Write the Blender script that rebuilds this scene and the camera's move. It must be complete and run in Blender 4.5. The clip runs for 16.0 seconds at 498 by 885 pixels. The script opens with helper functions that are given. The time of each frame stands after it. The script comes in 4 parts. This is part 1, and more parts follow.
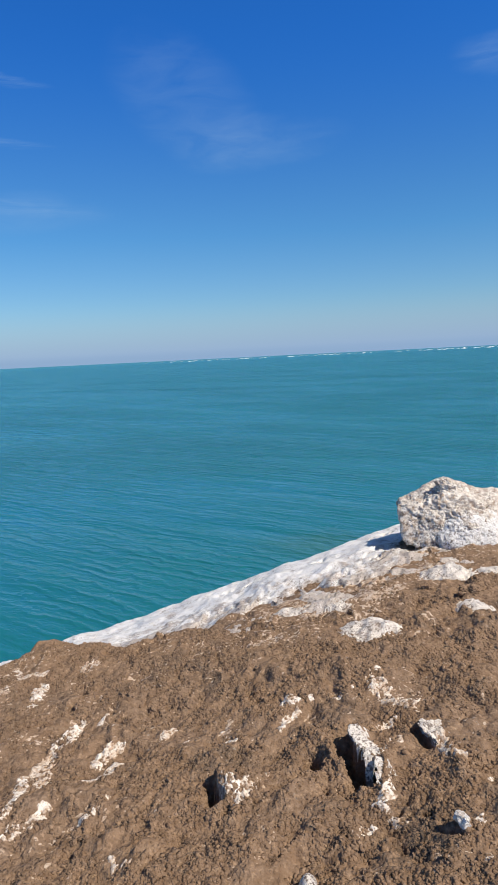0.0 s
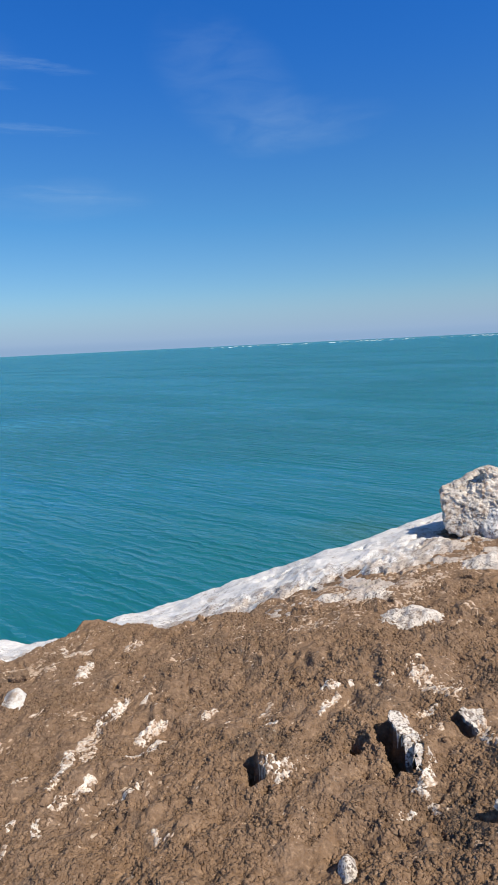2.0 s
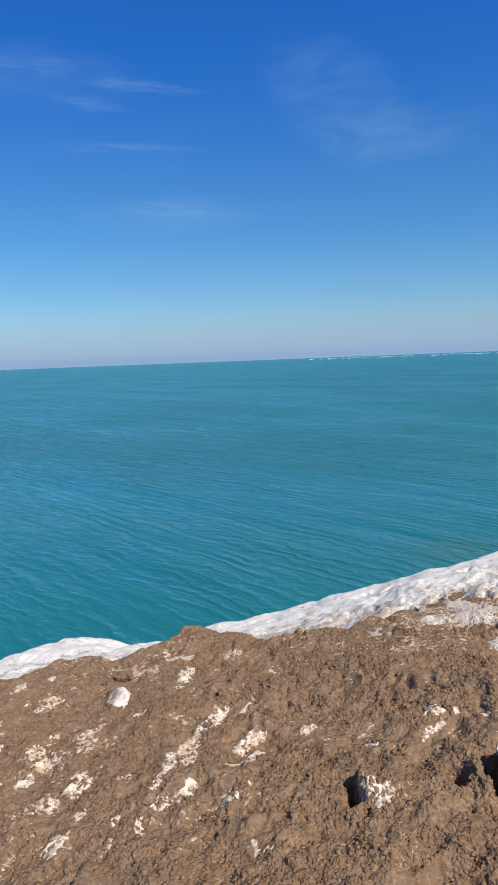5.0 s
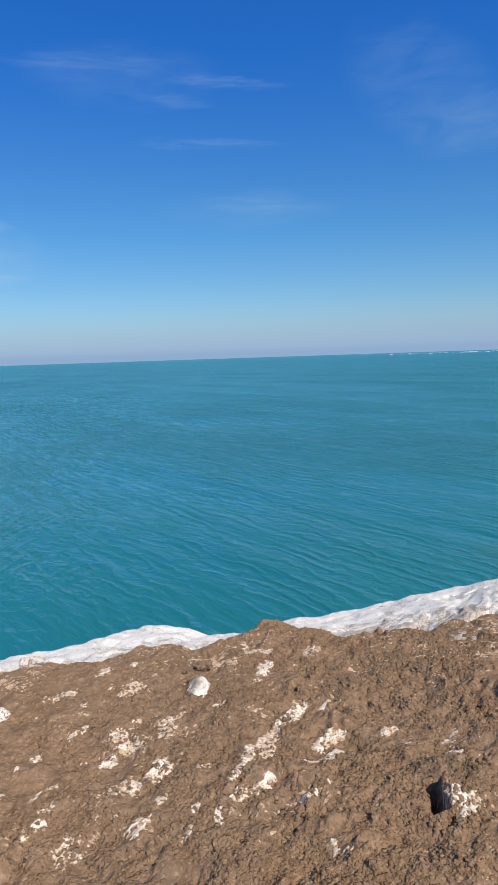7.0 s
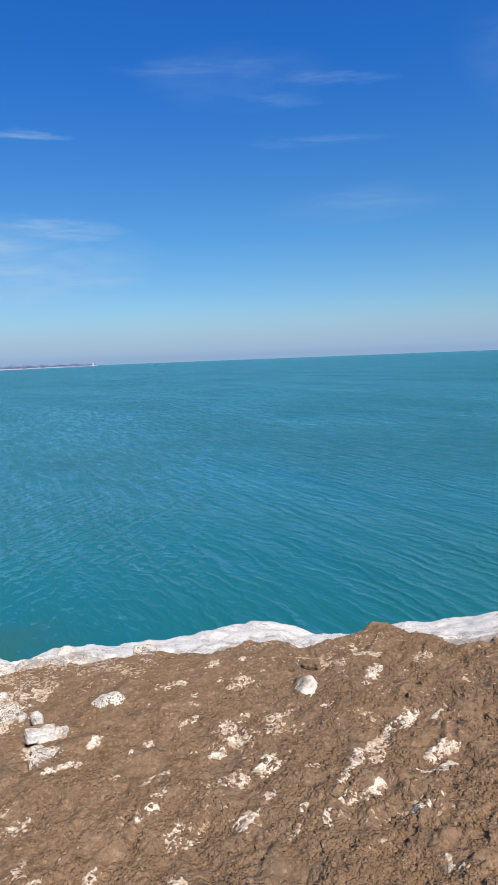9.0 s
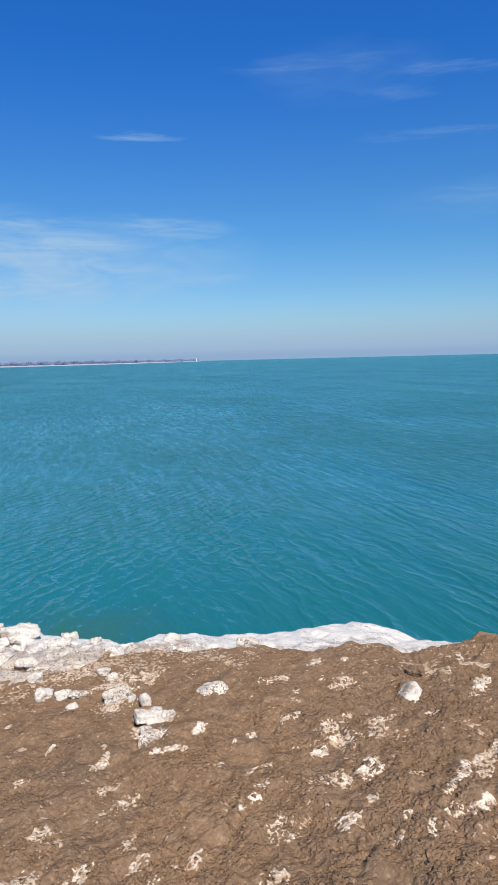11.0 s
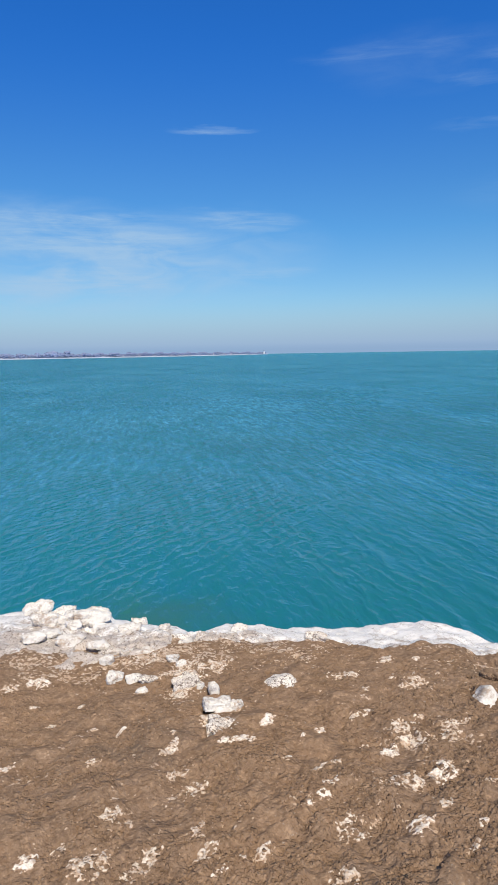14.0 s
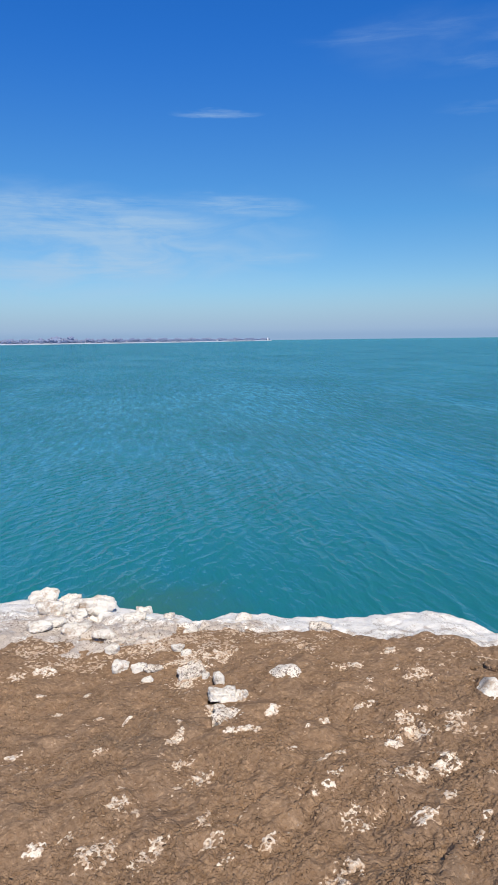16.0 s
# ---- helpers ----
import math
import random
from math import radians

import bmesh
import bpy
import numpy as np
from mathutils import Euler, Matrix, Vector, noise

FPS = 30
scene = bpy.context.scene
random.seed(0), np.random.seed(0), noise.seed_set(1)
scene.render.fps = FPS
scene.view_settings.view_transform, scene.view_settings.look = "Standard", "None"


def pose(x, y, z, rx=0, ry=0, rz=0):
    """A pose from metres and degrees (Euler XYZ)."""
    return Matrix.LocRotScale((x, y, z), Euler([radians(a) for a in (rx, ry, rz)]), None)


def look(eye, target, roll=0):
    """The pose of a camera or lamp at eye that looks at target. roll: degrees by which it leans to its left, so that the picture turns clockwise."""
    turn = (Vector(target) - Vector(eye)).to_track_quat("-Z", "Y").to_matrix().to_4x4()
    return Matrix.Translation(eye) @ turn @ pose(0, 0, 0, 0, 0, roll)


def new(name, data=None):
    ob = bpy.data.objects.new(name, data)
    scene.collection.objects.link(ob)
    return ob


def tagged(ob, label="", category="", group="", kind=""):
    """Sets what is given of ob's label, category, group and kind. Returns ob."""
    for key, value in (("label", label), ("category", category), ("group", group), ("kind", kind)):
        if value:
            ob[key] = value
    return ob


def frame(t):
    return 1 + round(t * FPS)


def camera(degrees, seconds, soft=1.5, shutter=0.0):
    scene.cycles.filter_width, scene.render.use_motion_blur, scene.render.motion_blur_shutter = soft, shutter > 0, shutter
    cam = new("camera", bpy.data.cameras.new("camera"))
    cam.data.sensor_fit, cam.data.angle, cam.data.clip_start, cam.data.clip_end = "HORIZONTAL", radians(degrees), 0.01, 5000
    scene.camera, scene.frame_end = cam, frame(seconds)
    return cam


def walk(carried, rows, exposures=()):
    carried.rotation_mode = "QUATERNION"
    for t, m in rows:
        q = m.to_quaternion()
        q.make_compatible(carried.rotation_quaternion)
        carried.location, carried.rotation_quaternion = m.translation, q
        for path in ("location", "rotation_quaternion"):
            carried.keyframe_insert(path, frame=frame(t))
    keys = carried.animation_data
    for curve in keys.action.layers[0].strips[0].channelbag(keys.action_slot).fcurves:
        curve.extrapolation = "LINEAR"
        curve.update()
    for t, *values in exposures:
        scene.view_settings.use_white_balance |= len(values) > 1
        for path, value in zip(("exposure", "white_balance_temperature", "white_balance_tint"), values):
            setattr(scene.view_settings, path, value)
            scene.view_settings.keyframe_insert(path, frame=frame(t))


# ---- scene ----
cam = camera(41.0, 16.0, soft=0.6)
PATH = [
    (0, (0.16, 0.282, 1.512), (0.084, 2.264, 1.256), -2.8),
    (0.5, (0.164, 0.278, 1.506), (0.061, 2.259, 1.246), -2.8),
    (1, (0.166, 0.278, 1.506), (0.036, 2.257, 1.245), -3.1),
    (1.5, (0.153, 0.269, 1.514), (0.0, 2.244, 1.237), -2.5),
    (2, (0.151, 0.27, 1.513), (-0.046, 2.239, 1.222), -2.8),
    (2.5, (0.152, 0.269, 1.512), (-0.048, 2.241, 1.241), -3),
    (3, (0.152, 0.277, 1.51), (-0.087, 2.246, 1.252), -3),
    (3.5, (0.147, 0.265, 1.515), (-0.1, 2.234, 1.265), -3),
    (4, (0.124, 0.249, 1.525), (-0.227, 2.205, 1.294), -2.5),
    (4.5, (0.117, 0.251, 1.527), (-0.31, 2.191, 1.29), -2.3),
    (7, (0.08, 0.252, 1.528), (-0.619, 2.108, 1.274), -1.9),
    (7.5, (0.073, 0.252, 1.524), (-0.693, 2.083, 1.278), -2),
    (8, (0.059, 0.247, 1.528), (-0.775, 2.049, 1.289), -1.8),
    (8.5, (0.053, 0.25, 1.528), (-0.856, 2.015, 1.287), -1.9),
    (9, (0.049, 0.251, 1.526), (-0.935, 1.974, 1.277), -2.2),
    (11.5, (0.005, 0.201, 1.537), (-1.271, 1.719, 1.28), -1.2),
    (12, (-0.004, 0.208, 1.528), (-1.315, 1.694, 1.259), -1.4),
    (12.5, (0.0, 0.203, 1.525), (-1.322, 1.679, 1.252), -1.8),
    (13, (-0.017, 0.232, 1.515), (-1.349, 1.694, 1.219), -1.1),
    (13.5, (-0.034, 0.214, 1.518), (-1.375, 1.669, 1.233), -1.3),
    (14, (-0.028, 0.204, 1.523), (-1.404, 1.631, 1.258), -0.9),
    (14.5, (-0.017, 0.199, 1.529), (-1.38, 1.636, 1.247), -0.7),
    (15, (-0.037, 0.206, 1.538), (-1.394, 1.648, 1.255), -0.9),
    (15.5, (-0.059, 0.209, 1.54), (-1.417, 1.648, 1.25), -0.25),
    (16, (-0.041, 0.201, 1.546), (-1.42, 1.616, 1.241), -0.7),
]
walk(cam, [(t, look(eye, target, roll)) for t, eye, target, roll in PATH])

# ---- world, sun, exposure ----
SUN_AZ, SUN_EL = 122.0, 51.0            # degrees clockwise from +y, and above the horizon
scene.view_settings.exposure = 0.0
SEA = -2.5                             # water level


def nodes_of(owner):
    owner.use_nodes = True
    tree = owner.node_tree
    tree.nodes.clear()
    return tree


class Net:
    """Short hand for building a node tree."""

    def __init__(self, tree):
        self.tree = tree

    def add(self, kind, inputs=(), **props):
        node = self.tree.nodes.new(kind)
        for key, value in props.items():
            setattr(node, key, value)
        for key, value in dict(inputs).items():
            self.plug(node.inputs[key], value)
        return node

    def plug(self, socket, value):
        if isinstance(value, bpy.types.NodeSocket):
            self.tree.links.new(value, socket)
        else:
            socket.default_value = value

    def math(self, op, a, b=0.0, c=0.0):
        return self.add("ShaderNodeMath", {0: a, 1: b, 2: c}, operation=op).outputs[0]

    def vmath(self, op, a, b=(0, 0, 0)):
        return self.add("ShaderNodeVectorMath", {0: a, 1: b}, operation=op).outputs[0]

    def ramp(self, value, lo, hi, a=0.0, b=1.0, smooth=True):
        node = self.add("ShaderNodeMapRange", {0: value, 1: lo, 2: hi, 3: a, 4: b})
        node.interpolation_type = "SMOOTHSTEP" if smooth else "LINEAR"
        return node.outputs[0]

    def mix(self, fac, a, b, blend="MIX"):
        node = self.add("ShaderNodeMix", data_type="RGBA", blend_type=blend)
        self.plug(node.inputs[0], fac)
        self.plug(node.inputs[6], a)
        self.plug(node.inputs[7], b)
        return node.outputs[2]

    def noise(self, vector, scale, detail=4.0, rough=0.55, distort=0.0):
        return self.add("ShaderNodeTexNoise", {"Vector": vector, "Scale": scale, "Detail": detail, "Roughness": rough, "Distortion": distort}).outputs[0]

    def mapped(self, vector, loc=(0, 0, 0), rot=(0, 0, 0), scale=(1, 1, 1)):
        return self.add("ShaderNodeMapping", {"Vector": vector, "Location": loc, "Rotation": rot, "Scale": scale}).outputs[0]

    def turned(self, vector, degrees, scale):
        """Turned about z, then stretched."""
        return self.mapped(self.mapped(vector, rot=(0, 0, radians(degrees))), scale=scale)

    def bump(self, height, strength, distance, normal=None):
        node = self.add("ShaderNodeBump", {"Height": height, "Strength": strength, "Distance": distance})
        if normal is not None:
            self.plug(node.inputs["Normal"], normal)
        return node.outputs[0]


def rgb(r, g, b):
    return (r, g, b, 1.0)


def build_sky():
    world = bpy.data.worlds.new("sky")
    scene.world = world
    net = Net(nodes_of(world))
    sky = net.add("ShaderNodeTexSky", sky_type="NISHITA", sun_disc=False, sun_elevation=radians(SUN_EL), sun_rotation=radians(SUN_AZ),
                  air_density=1.0, dust_density=0.25, ozone_density=2.2)
    way = net.add("ShaderNodeTexCoord").outputs["Generated"]
    xyz = net.add("ShaderNodeSeparateXYZ", {0: way})
    az = net.math("MULTIPLY", net.math("ARCTAN2", xyz.outputs[0], xyz.outputs[1]), 57.29578)
    el = net.math("MULTIPLY", net.math("ARCSINE", xyz.outputs[2]), 57.29578)
    tint = net.mix(net.ramp(el, 0.0, 10.0, smooth=False), rgb(*SKY_LOW), rgb(*SKY_MID))
    tint = net.mix(net.ramp(el, 8.0, 26.0), tint, rgb(*SKY_HIGH))
    tint = net.mix(net.ramp(el, 28.0, 48.0), tint, rgb(*SKY_TOP))
    colour = net.mix(1.0, sky.outputs[0], tint, "MULTIPLY")
    haze = net.ramp(el, 5.0, -0.6)
    colour = net.mix(net.math("MULTIPLY", haze, 0.97), colour, rgb(*HAZE))
    bank = net.ramp(el, 0.9, 0.25)
    colour = net.mix(net.math("MULTIPLY", bank, 0.7), colour, rgb(*HAZE_LOW))
    # high cirrus: streaks of frayed ice cloud, each with its bearing, height, length, breadth, lean and strength
    uv = net.add("ShaderNodeCombineXYZ", {0: az, 1: el}).outputs[0]
    warp = net.noise(net.mapped(uv, scale=(0.10, 0.45, 1)), 1.0, 4.0, 0.6)
    fray = net.noise(net.mapped(uv, rot=(0, 0, 0.06), scale=(0.16, 1.9, 1)), 1.0, 6.0, 0.68, 0.6)
    el2 = net.math("ADD", el, net.math("MULTIPLY", net.math("SUBTRACT", warp, 0.5), 2.2))
    curl = net.noise(net.mapped(uv, rot=(0, 0, 0.5), scale=(0.18, 0.6, 1)), 1.0, 6.0, 0.56, 0.8)

    def spread(rows):
        total = None
        for a0, e0, half_a, half_e, lean, power in rows:
            da = net.math("SUBTRACT", az, a0)
            u = net.math("DIVIDE", da, half_a)
            v = net.math("DIVIDE", net.math("SUBTRACT", net.math("SUBTRACT", el2, e0), net.math("MULTIPLY", da, lean)), half_e)
            d2 = net.math("ADD", net.math("MULTIPLY", u, u), net.math("MULTIPLY", v, v))
            w = net.math("MULTIPLY", net.ramp(d2, 1.0, 0.0), power)
            total = w if total is None else net.math("ADD", total, w)
        return total

    streaks = net.math("MULTIPLY", spread(CIRRUS), net.ramp(fray, 0.28, 0.85))
    veils = net.math("MULTIPLY", spread(VEILS), net.ramp(curl, 0.15, 0.80))
    cover = net.math("MINIMUM", net.math("ADD", streaks, veils), 0.72)
    colour = net.mix(cover, colour, rgb(*CLOUD))
    back = net.add("ShaderNodeBackground", {"Color": colour, "Strength": SKY_POWER})
    net.add("ShaderNodeOutputWorld", {0: back.outputs[0]})


SKY_POWER = 0.094
SKY_LOW, SKY_MID, SKY_HIGH, SKY_TOP = (0.69, 0.85, 1.07), (0.39, 0.84, 1.22), (0.16, 0.75, 1.60), (0.60, 0.52, 0.44)
HAZE_LOW, HAZE, CLOUD = (2.85, 4.3, 6.4), (3.1, 4.6, 7.1), (4.3, 6.2, 8.3)
CIRRUS = [
    (-21.4, 21.1, 5.5, 0.7, -0.06, 0.24), (-32.0, 22.3, 9.0, 0.8, 0.02, 0.14), (-25.9, 20.0, 4.0, 0.5, -0.05, 0.17),
    (-22.8, 16.9, 7.0, 0.5, -0.01, 0.22), 
    (19.0, 20.9, 4.0, 0.8, -0.05, 0.12), (-19.0, 12.2, 7.0, 0.9, -0.06, 0.16), (-46.5, 17.6, 4.2, 0.45, 0.02, 0.60),
    (-44.5, 10.9, 6.5, 1.0, -0.05, 0.55), (-58.0, 9.4, 13.0, 2.0, -0.01, 0.50), (-57.0, 5.8, 9.0, 1.3, 0.02, 0.62),
    (-42.0, 6.8, 4.5, 0.7, 0.0, 0.35), (-62.0, 10.9, 16.0, 0.5, 0.0, 0.45),
]
VEILS = [
    (-6.0, 20.0, 7.0, 5.0, -0.35, 0.11), (0.0, 16.8, 8.0, 2.2, 0.05, 0.12), (19.0, 20.9, 4.5, 1.5, -0.05, 0.12), (-30.0, 21.5, 9.0, 2.6, 0.0, 0.09),
    (-62.0, 7.5, 20.0, 5.5, 0.0, 0.62), (-47.0, 8.0, 12.0, 4.5, 0.0, 0.30), (-20.0, 12.0, 9.0, 2.0, 0.0, 0.08),
]
build_sky()

sun_data = bpy.data.lights.new("sun", "SUN")
sun_data.energy, sun_data.angle, sun_data.color = 5.0, radians(0.53), (1.0, 0.905, 0.77)
sun = new("sun", sun_data)
sun_way = Vector((math.sin(radians(SUN_AZ)) * math.cos(radians(SUN_EL)), math.cos(radians(SUN_AZ)) * math.cos(radians(SUN_EL)), math.sin(radians(SUN_EL))))
sun.matrix_world = look(sun_way * 50, (0, 0, 0))


# ---- noise on arrays ----
def lattice(ix, iy, seed):
    h = (ix.astype(np.int64) * 374761393 + iy.astype(np.int64) * 668265263 + seed * 982451653) & 0xFFFFFFFF
    h = ((h ^ (h >> 13)) * 1274126177) & 0xFFFFFFFF
    h = ((h ^ (h >> 16)) * 2246822519) & 0xFFFFFFFF
    return ((h ^ (h >> 15)) & 0xFFFFFF) / float(0x1000000)


def perlin(x, y, seed):
    x0, y0 = np.floor(x), np.floor(y)
    fx, fy = x - x0, y - y0
    ux, uy = fx**3 * (fx * (fx * 6 - 15) + 10), fy**3 * (fy * (fy * 6 - 15) + 10)

    def corner(dx, dy):
        a = lattice(x0 + dx, y0 + dy, seed) * 2 * np.pi
        return np.cos(a) * (fx - dx) + np.sin(a) * (fy - dy)

    lo = corner(0, 0) * (1 - ux) + corner(1, 0) * ux
    hi = corner(0, 1) * (1 - ux) + corner(1, 1) * ux
    return (lo * (1 - uy) + hi * uy) * 1.4


def fbm(x, y, seed, octaves=4, gain=0.5):
    total, amp = 0.0, 1.0
    for k in range(octaves):
        total = total + amp * perlin(x * 2**k + 17.3 * k, y * 2**k - 9.1 * k, seed + k)
        amp *= gain
    return total


def clods(x, y, seed):
    """Scattered lumps: how far in from the joints, a number of the lump, and its own tilted plane."""
    x0, y0 = np.floor(x), np.floor(y)
    f1, f2, who, lean = np.full(x.shape, 9.0), np.full(x.shape, 9.0), np.zeros(x.shape), np.zeros(x.shape)
    for dx in (-1, 0, 1):
        for dy in (-1, 0, 1):
            cx, cy = x0 + dx, y0 + dy
            ox, oy = x - cx - lattice(cx, cy, seed), y - cy - lattice(cx, cy, seed + 7)
            d = np.hypot(ox, oy)
            near = d < f1
            turn = lattice(cx, cy, seed + 19) * 6.2832
            f2 = np.where(near, f1, np.minimum(f2, d))
            who = np.where(near, lattice(cx, cy, seed + 13), who)
            lean = np.where(near, ox * np.cos(turn) + oy * np.sin(turn), lean)
            f1 = np.where(near, d, f1)
    return f2 - f1, who, lean


def smooth(u):
    u = np.clip(u, 0.0, 1.0)
    return u * u * (3 - 2 * u)


# ---- the lie of the land ----
HUB = (0.05, 0.24)
BANK_AZ = [-180, -140, -100, -80, -67, -62, -58, -50, -44, -35, -30, -27, -24, -19.3, -16.5, -12, -5, 1.5, 5.5, 9, 11.6, 14, 20, 30, 60, 100, 140, 180]
BANK_R = [60, 30, 8, 4.4, 3.72, 3.58, 3.46, 3.50, 3.38, 3.28, 3.28, 3.25, 3.30, 3.48, 3.48, 3.3, 3.25, 3.1, 3.1, 3.3, 3.5, 3.8, 4.3, 6, 12, 20, 40, 60]
EDGE_AZ = [-180, -140, -100, -80, -67, -60.2, -57.7, -57, -55.2, -52.3, -50.6, -48.8, -46.2, -43.2, -40.5, -37, -33.4, -32, -29.9, -28, -25.5, -23, -19.3, -16.9, -12, -5, 1.5, 5.5, 9, 11.6, 14, 20, 30, 60, 100, 140, 180]
EDGE_R = [62, 32, 10, 5.9, 4.86, 4.73, 4.60, 4.44, 4.36, 4.22, 4.14, 4.19, 4.24, 4.20, 4.25, 4.31, 4.42, 4.50, 4.56, 4.52, 4.43, 4.38, 4.42, 4.60, 4.75, 4.73, 4.80, 4.9, 5.18, 5.4, 5.8, 6.8, 8, 14, 22, 42, 62]
EDGE_Z = [-.25, -.25, -.25, -.25, -.25, -.25, -.25, -.25, -.25, -.31, -.32, -.34, -.35, -.35, -.35, -.34, -.17, -.03, .06, .10, .12, .14, .15, .15, .15, .1, 0, 0]


# small holes in the crust: place, radius, depth
PITS = [(0.235, 2.285, 0.032, 0.10), (-2.035, 2.005, 0.026, 0.08), (-1.95, 1.92, 0.016, 0.05), (-1.878, 1.893, 0.020, 0.06), (-2.15, 2.112, 0.018, 0.06),
        (-2.068, 2.43, 0.021, 0.06), (-2.08, 2.656, 0.022, 0.05), (-1.33, 3.0, 0.022, 0.05), (-1.262, 2.86, 0.018, 0.05), (0.50, 2.01, 0.016, 0.04),
        (0.54, 1.99, 0.018, 0.05), (0.46, 2.03, 0.012, 0.03), (0.544, 2.16, 0.012, 0.03), (-0.03, 2.09, 0.016, 0.06)]
# upturned crust: from and to, breadth and depth of the hollow beside it, reach and height of its back
SCARPS = [(0.368, 2.43, 0.445, 2.11, 0.100, 0.100, 0.13, 0.050), (-0.082, 2.27, -0.05, 2.11, 0.062, 0.075, 0.13, 0.025), (0.590, 2.385, 0.640, 2.26, 0.050, 0.045, 0.10, 0.022),
          (-1.985, 1.965, -1.84, 1.855, 0.025, 0.04, 0.14, 0.020), (0.565, 1.93, 0.605, 1.85, 0.024, 0.025, 0.06, 0.015)]


def polar(x, y):
    dx, dy = x - HUB[0], y - HUB[1]
    return np.degrees(np.arctan2(dx, dy)), np.hypot(dx, dy)


def plain(x, y):
    """The smooth lie of the earth."""
    return 0.03 + 0.27 * smooth((x + 1.4) / 2.6) - 0.08 * smooth((-1.5 - x) / 1.5)


def along(row, x, y):
    """Where a place lies along an upturned edge (0 to 1) and to its side, with the depth of the hollow and the height of the back there."""
    x0, y0, x1, y1, hollow, deep, reach, high = row
    x, y = x + 0.026 * perlin(x * 17, y * 17, 71) + 0.003 * perlin(x * 60, y * 60, 72), y + 0.026 * perlin(x * 17, y * 17, 73) + 0.003 * perlin(x * 60, y * 60, 74)
    long = math.hypot(x1 - x0, y1 - y0)
    ex, ey = (x1 - x0) / long, (y1 - y0) / long
    u = ((x - x0) * ex + (y - y0) * ey) / long
    v = -(x - x0) * ey + (y - y0) * ex
    ends = smooth(u / 0.25) * smooth((1 - u) / 0.25)
    down = deep * ends * smooth((v + hollow * (0.5 + 0.5 * ends)) / (0.6 * hollow)) * smooth((0.006 - v) / 0.008)
    up = high * ends * smooth((v + 0.004) / 0.010) * np.clip(1 - v / reach, 0, 1) ** 1.3
    return u, v, down, up


def earth(x, y, fine=1.0):
    """The height of the trodden, frozen sand and earth."""
    az, r = polar(x, y)
    wob = 0.10 * fbm(x * 2.2, y * 2.2, 5, 3) + 0.05 * perlin(x * 7, y * 7, 8)
    past = r - np.interp(az, BANK_AZ, BANK_R) + wob
    gap = np.interp(az, EDGE_AZ, EDGE_R) - np.interp(az, BANK_AZ, BANK_R)
    ledge = gap * np.interp(az, [-66, -56, -46, -40, -6, 1, 12, 16], [0.15, 0.42, 0.35, 0.0, 0.0, 0.42, 0.45, 0.5])
    slope = np.interp(az, BANK_AZ, EDGE_Z) - plain(x, y)
    lean = np.interp(az, [-62, -48, 0, 9], [0.5, 0.75, 0.6, 0.5])
    beyond = np.clip(past - ledge, 0, 9)
    drop = -slope * np.clip(past / gap, 0, 1) * (ledge > 0.02) + lean * beyond * smooth(beyond / 0.25) + 1.5 * np.clip(past - 0.9 * gap, 0, 9)
    rough = np.interp(az, [-60, -30, 0], [0.8, 1.0, 1.1]) * np.interp(r, [5.0, 9.0], [1, 0.4])
    z = plain(x, y) - drop
    # trodden rough near the lip, smoother inland
    wide = smooth((y + 2.0) / 2.0) * smooth((5.0 - x) / 2.0) * smooth((x + 9.0) / 3.0)
    close = smooth((y - 0.1) / 0.7) * smooth((2.9 - x) / 0.9) * smooth((x + 5.5) / 1.2)
    lip = np.interp(past, [-0.7, -0.1], [1.0, 0.5])
    z = z + lip * rough * (0.034 * wide * fbm(x * 1.7, y * 1.7, 21, 2) + close * (0.024 * fbm(x * 5.1, y * 5.1, 31, 3) + 0.009 * fbm(x * 14, y * 14, 33, 2)))
    near = fine * np.interp(r, [4.6, 6.5], [1.0, 0.0]) * np.interp(y, [0.1, 0.9], [0.0, 1.0])
    wx = x + 0.035 * fbm(x * 6, y * 6, 3, 2) + 0.010 * fbm(x * 26, y * 26, 6, 2)
    wy = y + 0.035 * fbm(x * 6, y * 6, 4, 2) + 0.010 * fbm(x * 26, y * 26, 7, 2)
    # trodden clods of several sizes, more broken in some stretches than in others
    torn = rough * near * (0.35 + 0.85 * smooth((fbm(x * 2.6, y * 2.6, 49, 3) + 0.45) / 0.9)) * np.interp(x, [-2.0, -0.9], [0.45, 1.0])
    for size, high, tilt, joint, seed in ((5.5, 0.014, 0.020, 0.30, 47), (11.0, 0.011, 0.016, 0.32, 51), (20.0, 0.0055, 0.006, 0.65, 55)):
        inner, who, lean = clods(wx * size, wy * size * 0.8, seed)
        z = z + torn * smooth(inner / joint) * (high * (who - 0.25) + tilt * lean)
    z = z + torn * 0.0036 * fbm(x * 27, y * 27, 35, 2, 0.35)
    for px, py, pr, deep in PITS:
        z = z - deep * np.exp(-(((x - px + 0.3 * (wx - x)) ** 2 + (y - py + 0.3 * (wy - y)) ** 2) / pr**2) ** 2)
    for row in SCARPS:
        u, v, deep, high = along(row, x, y)
        z = z + high - deep
    return np.maximum(z, SEA - 0.8)


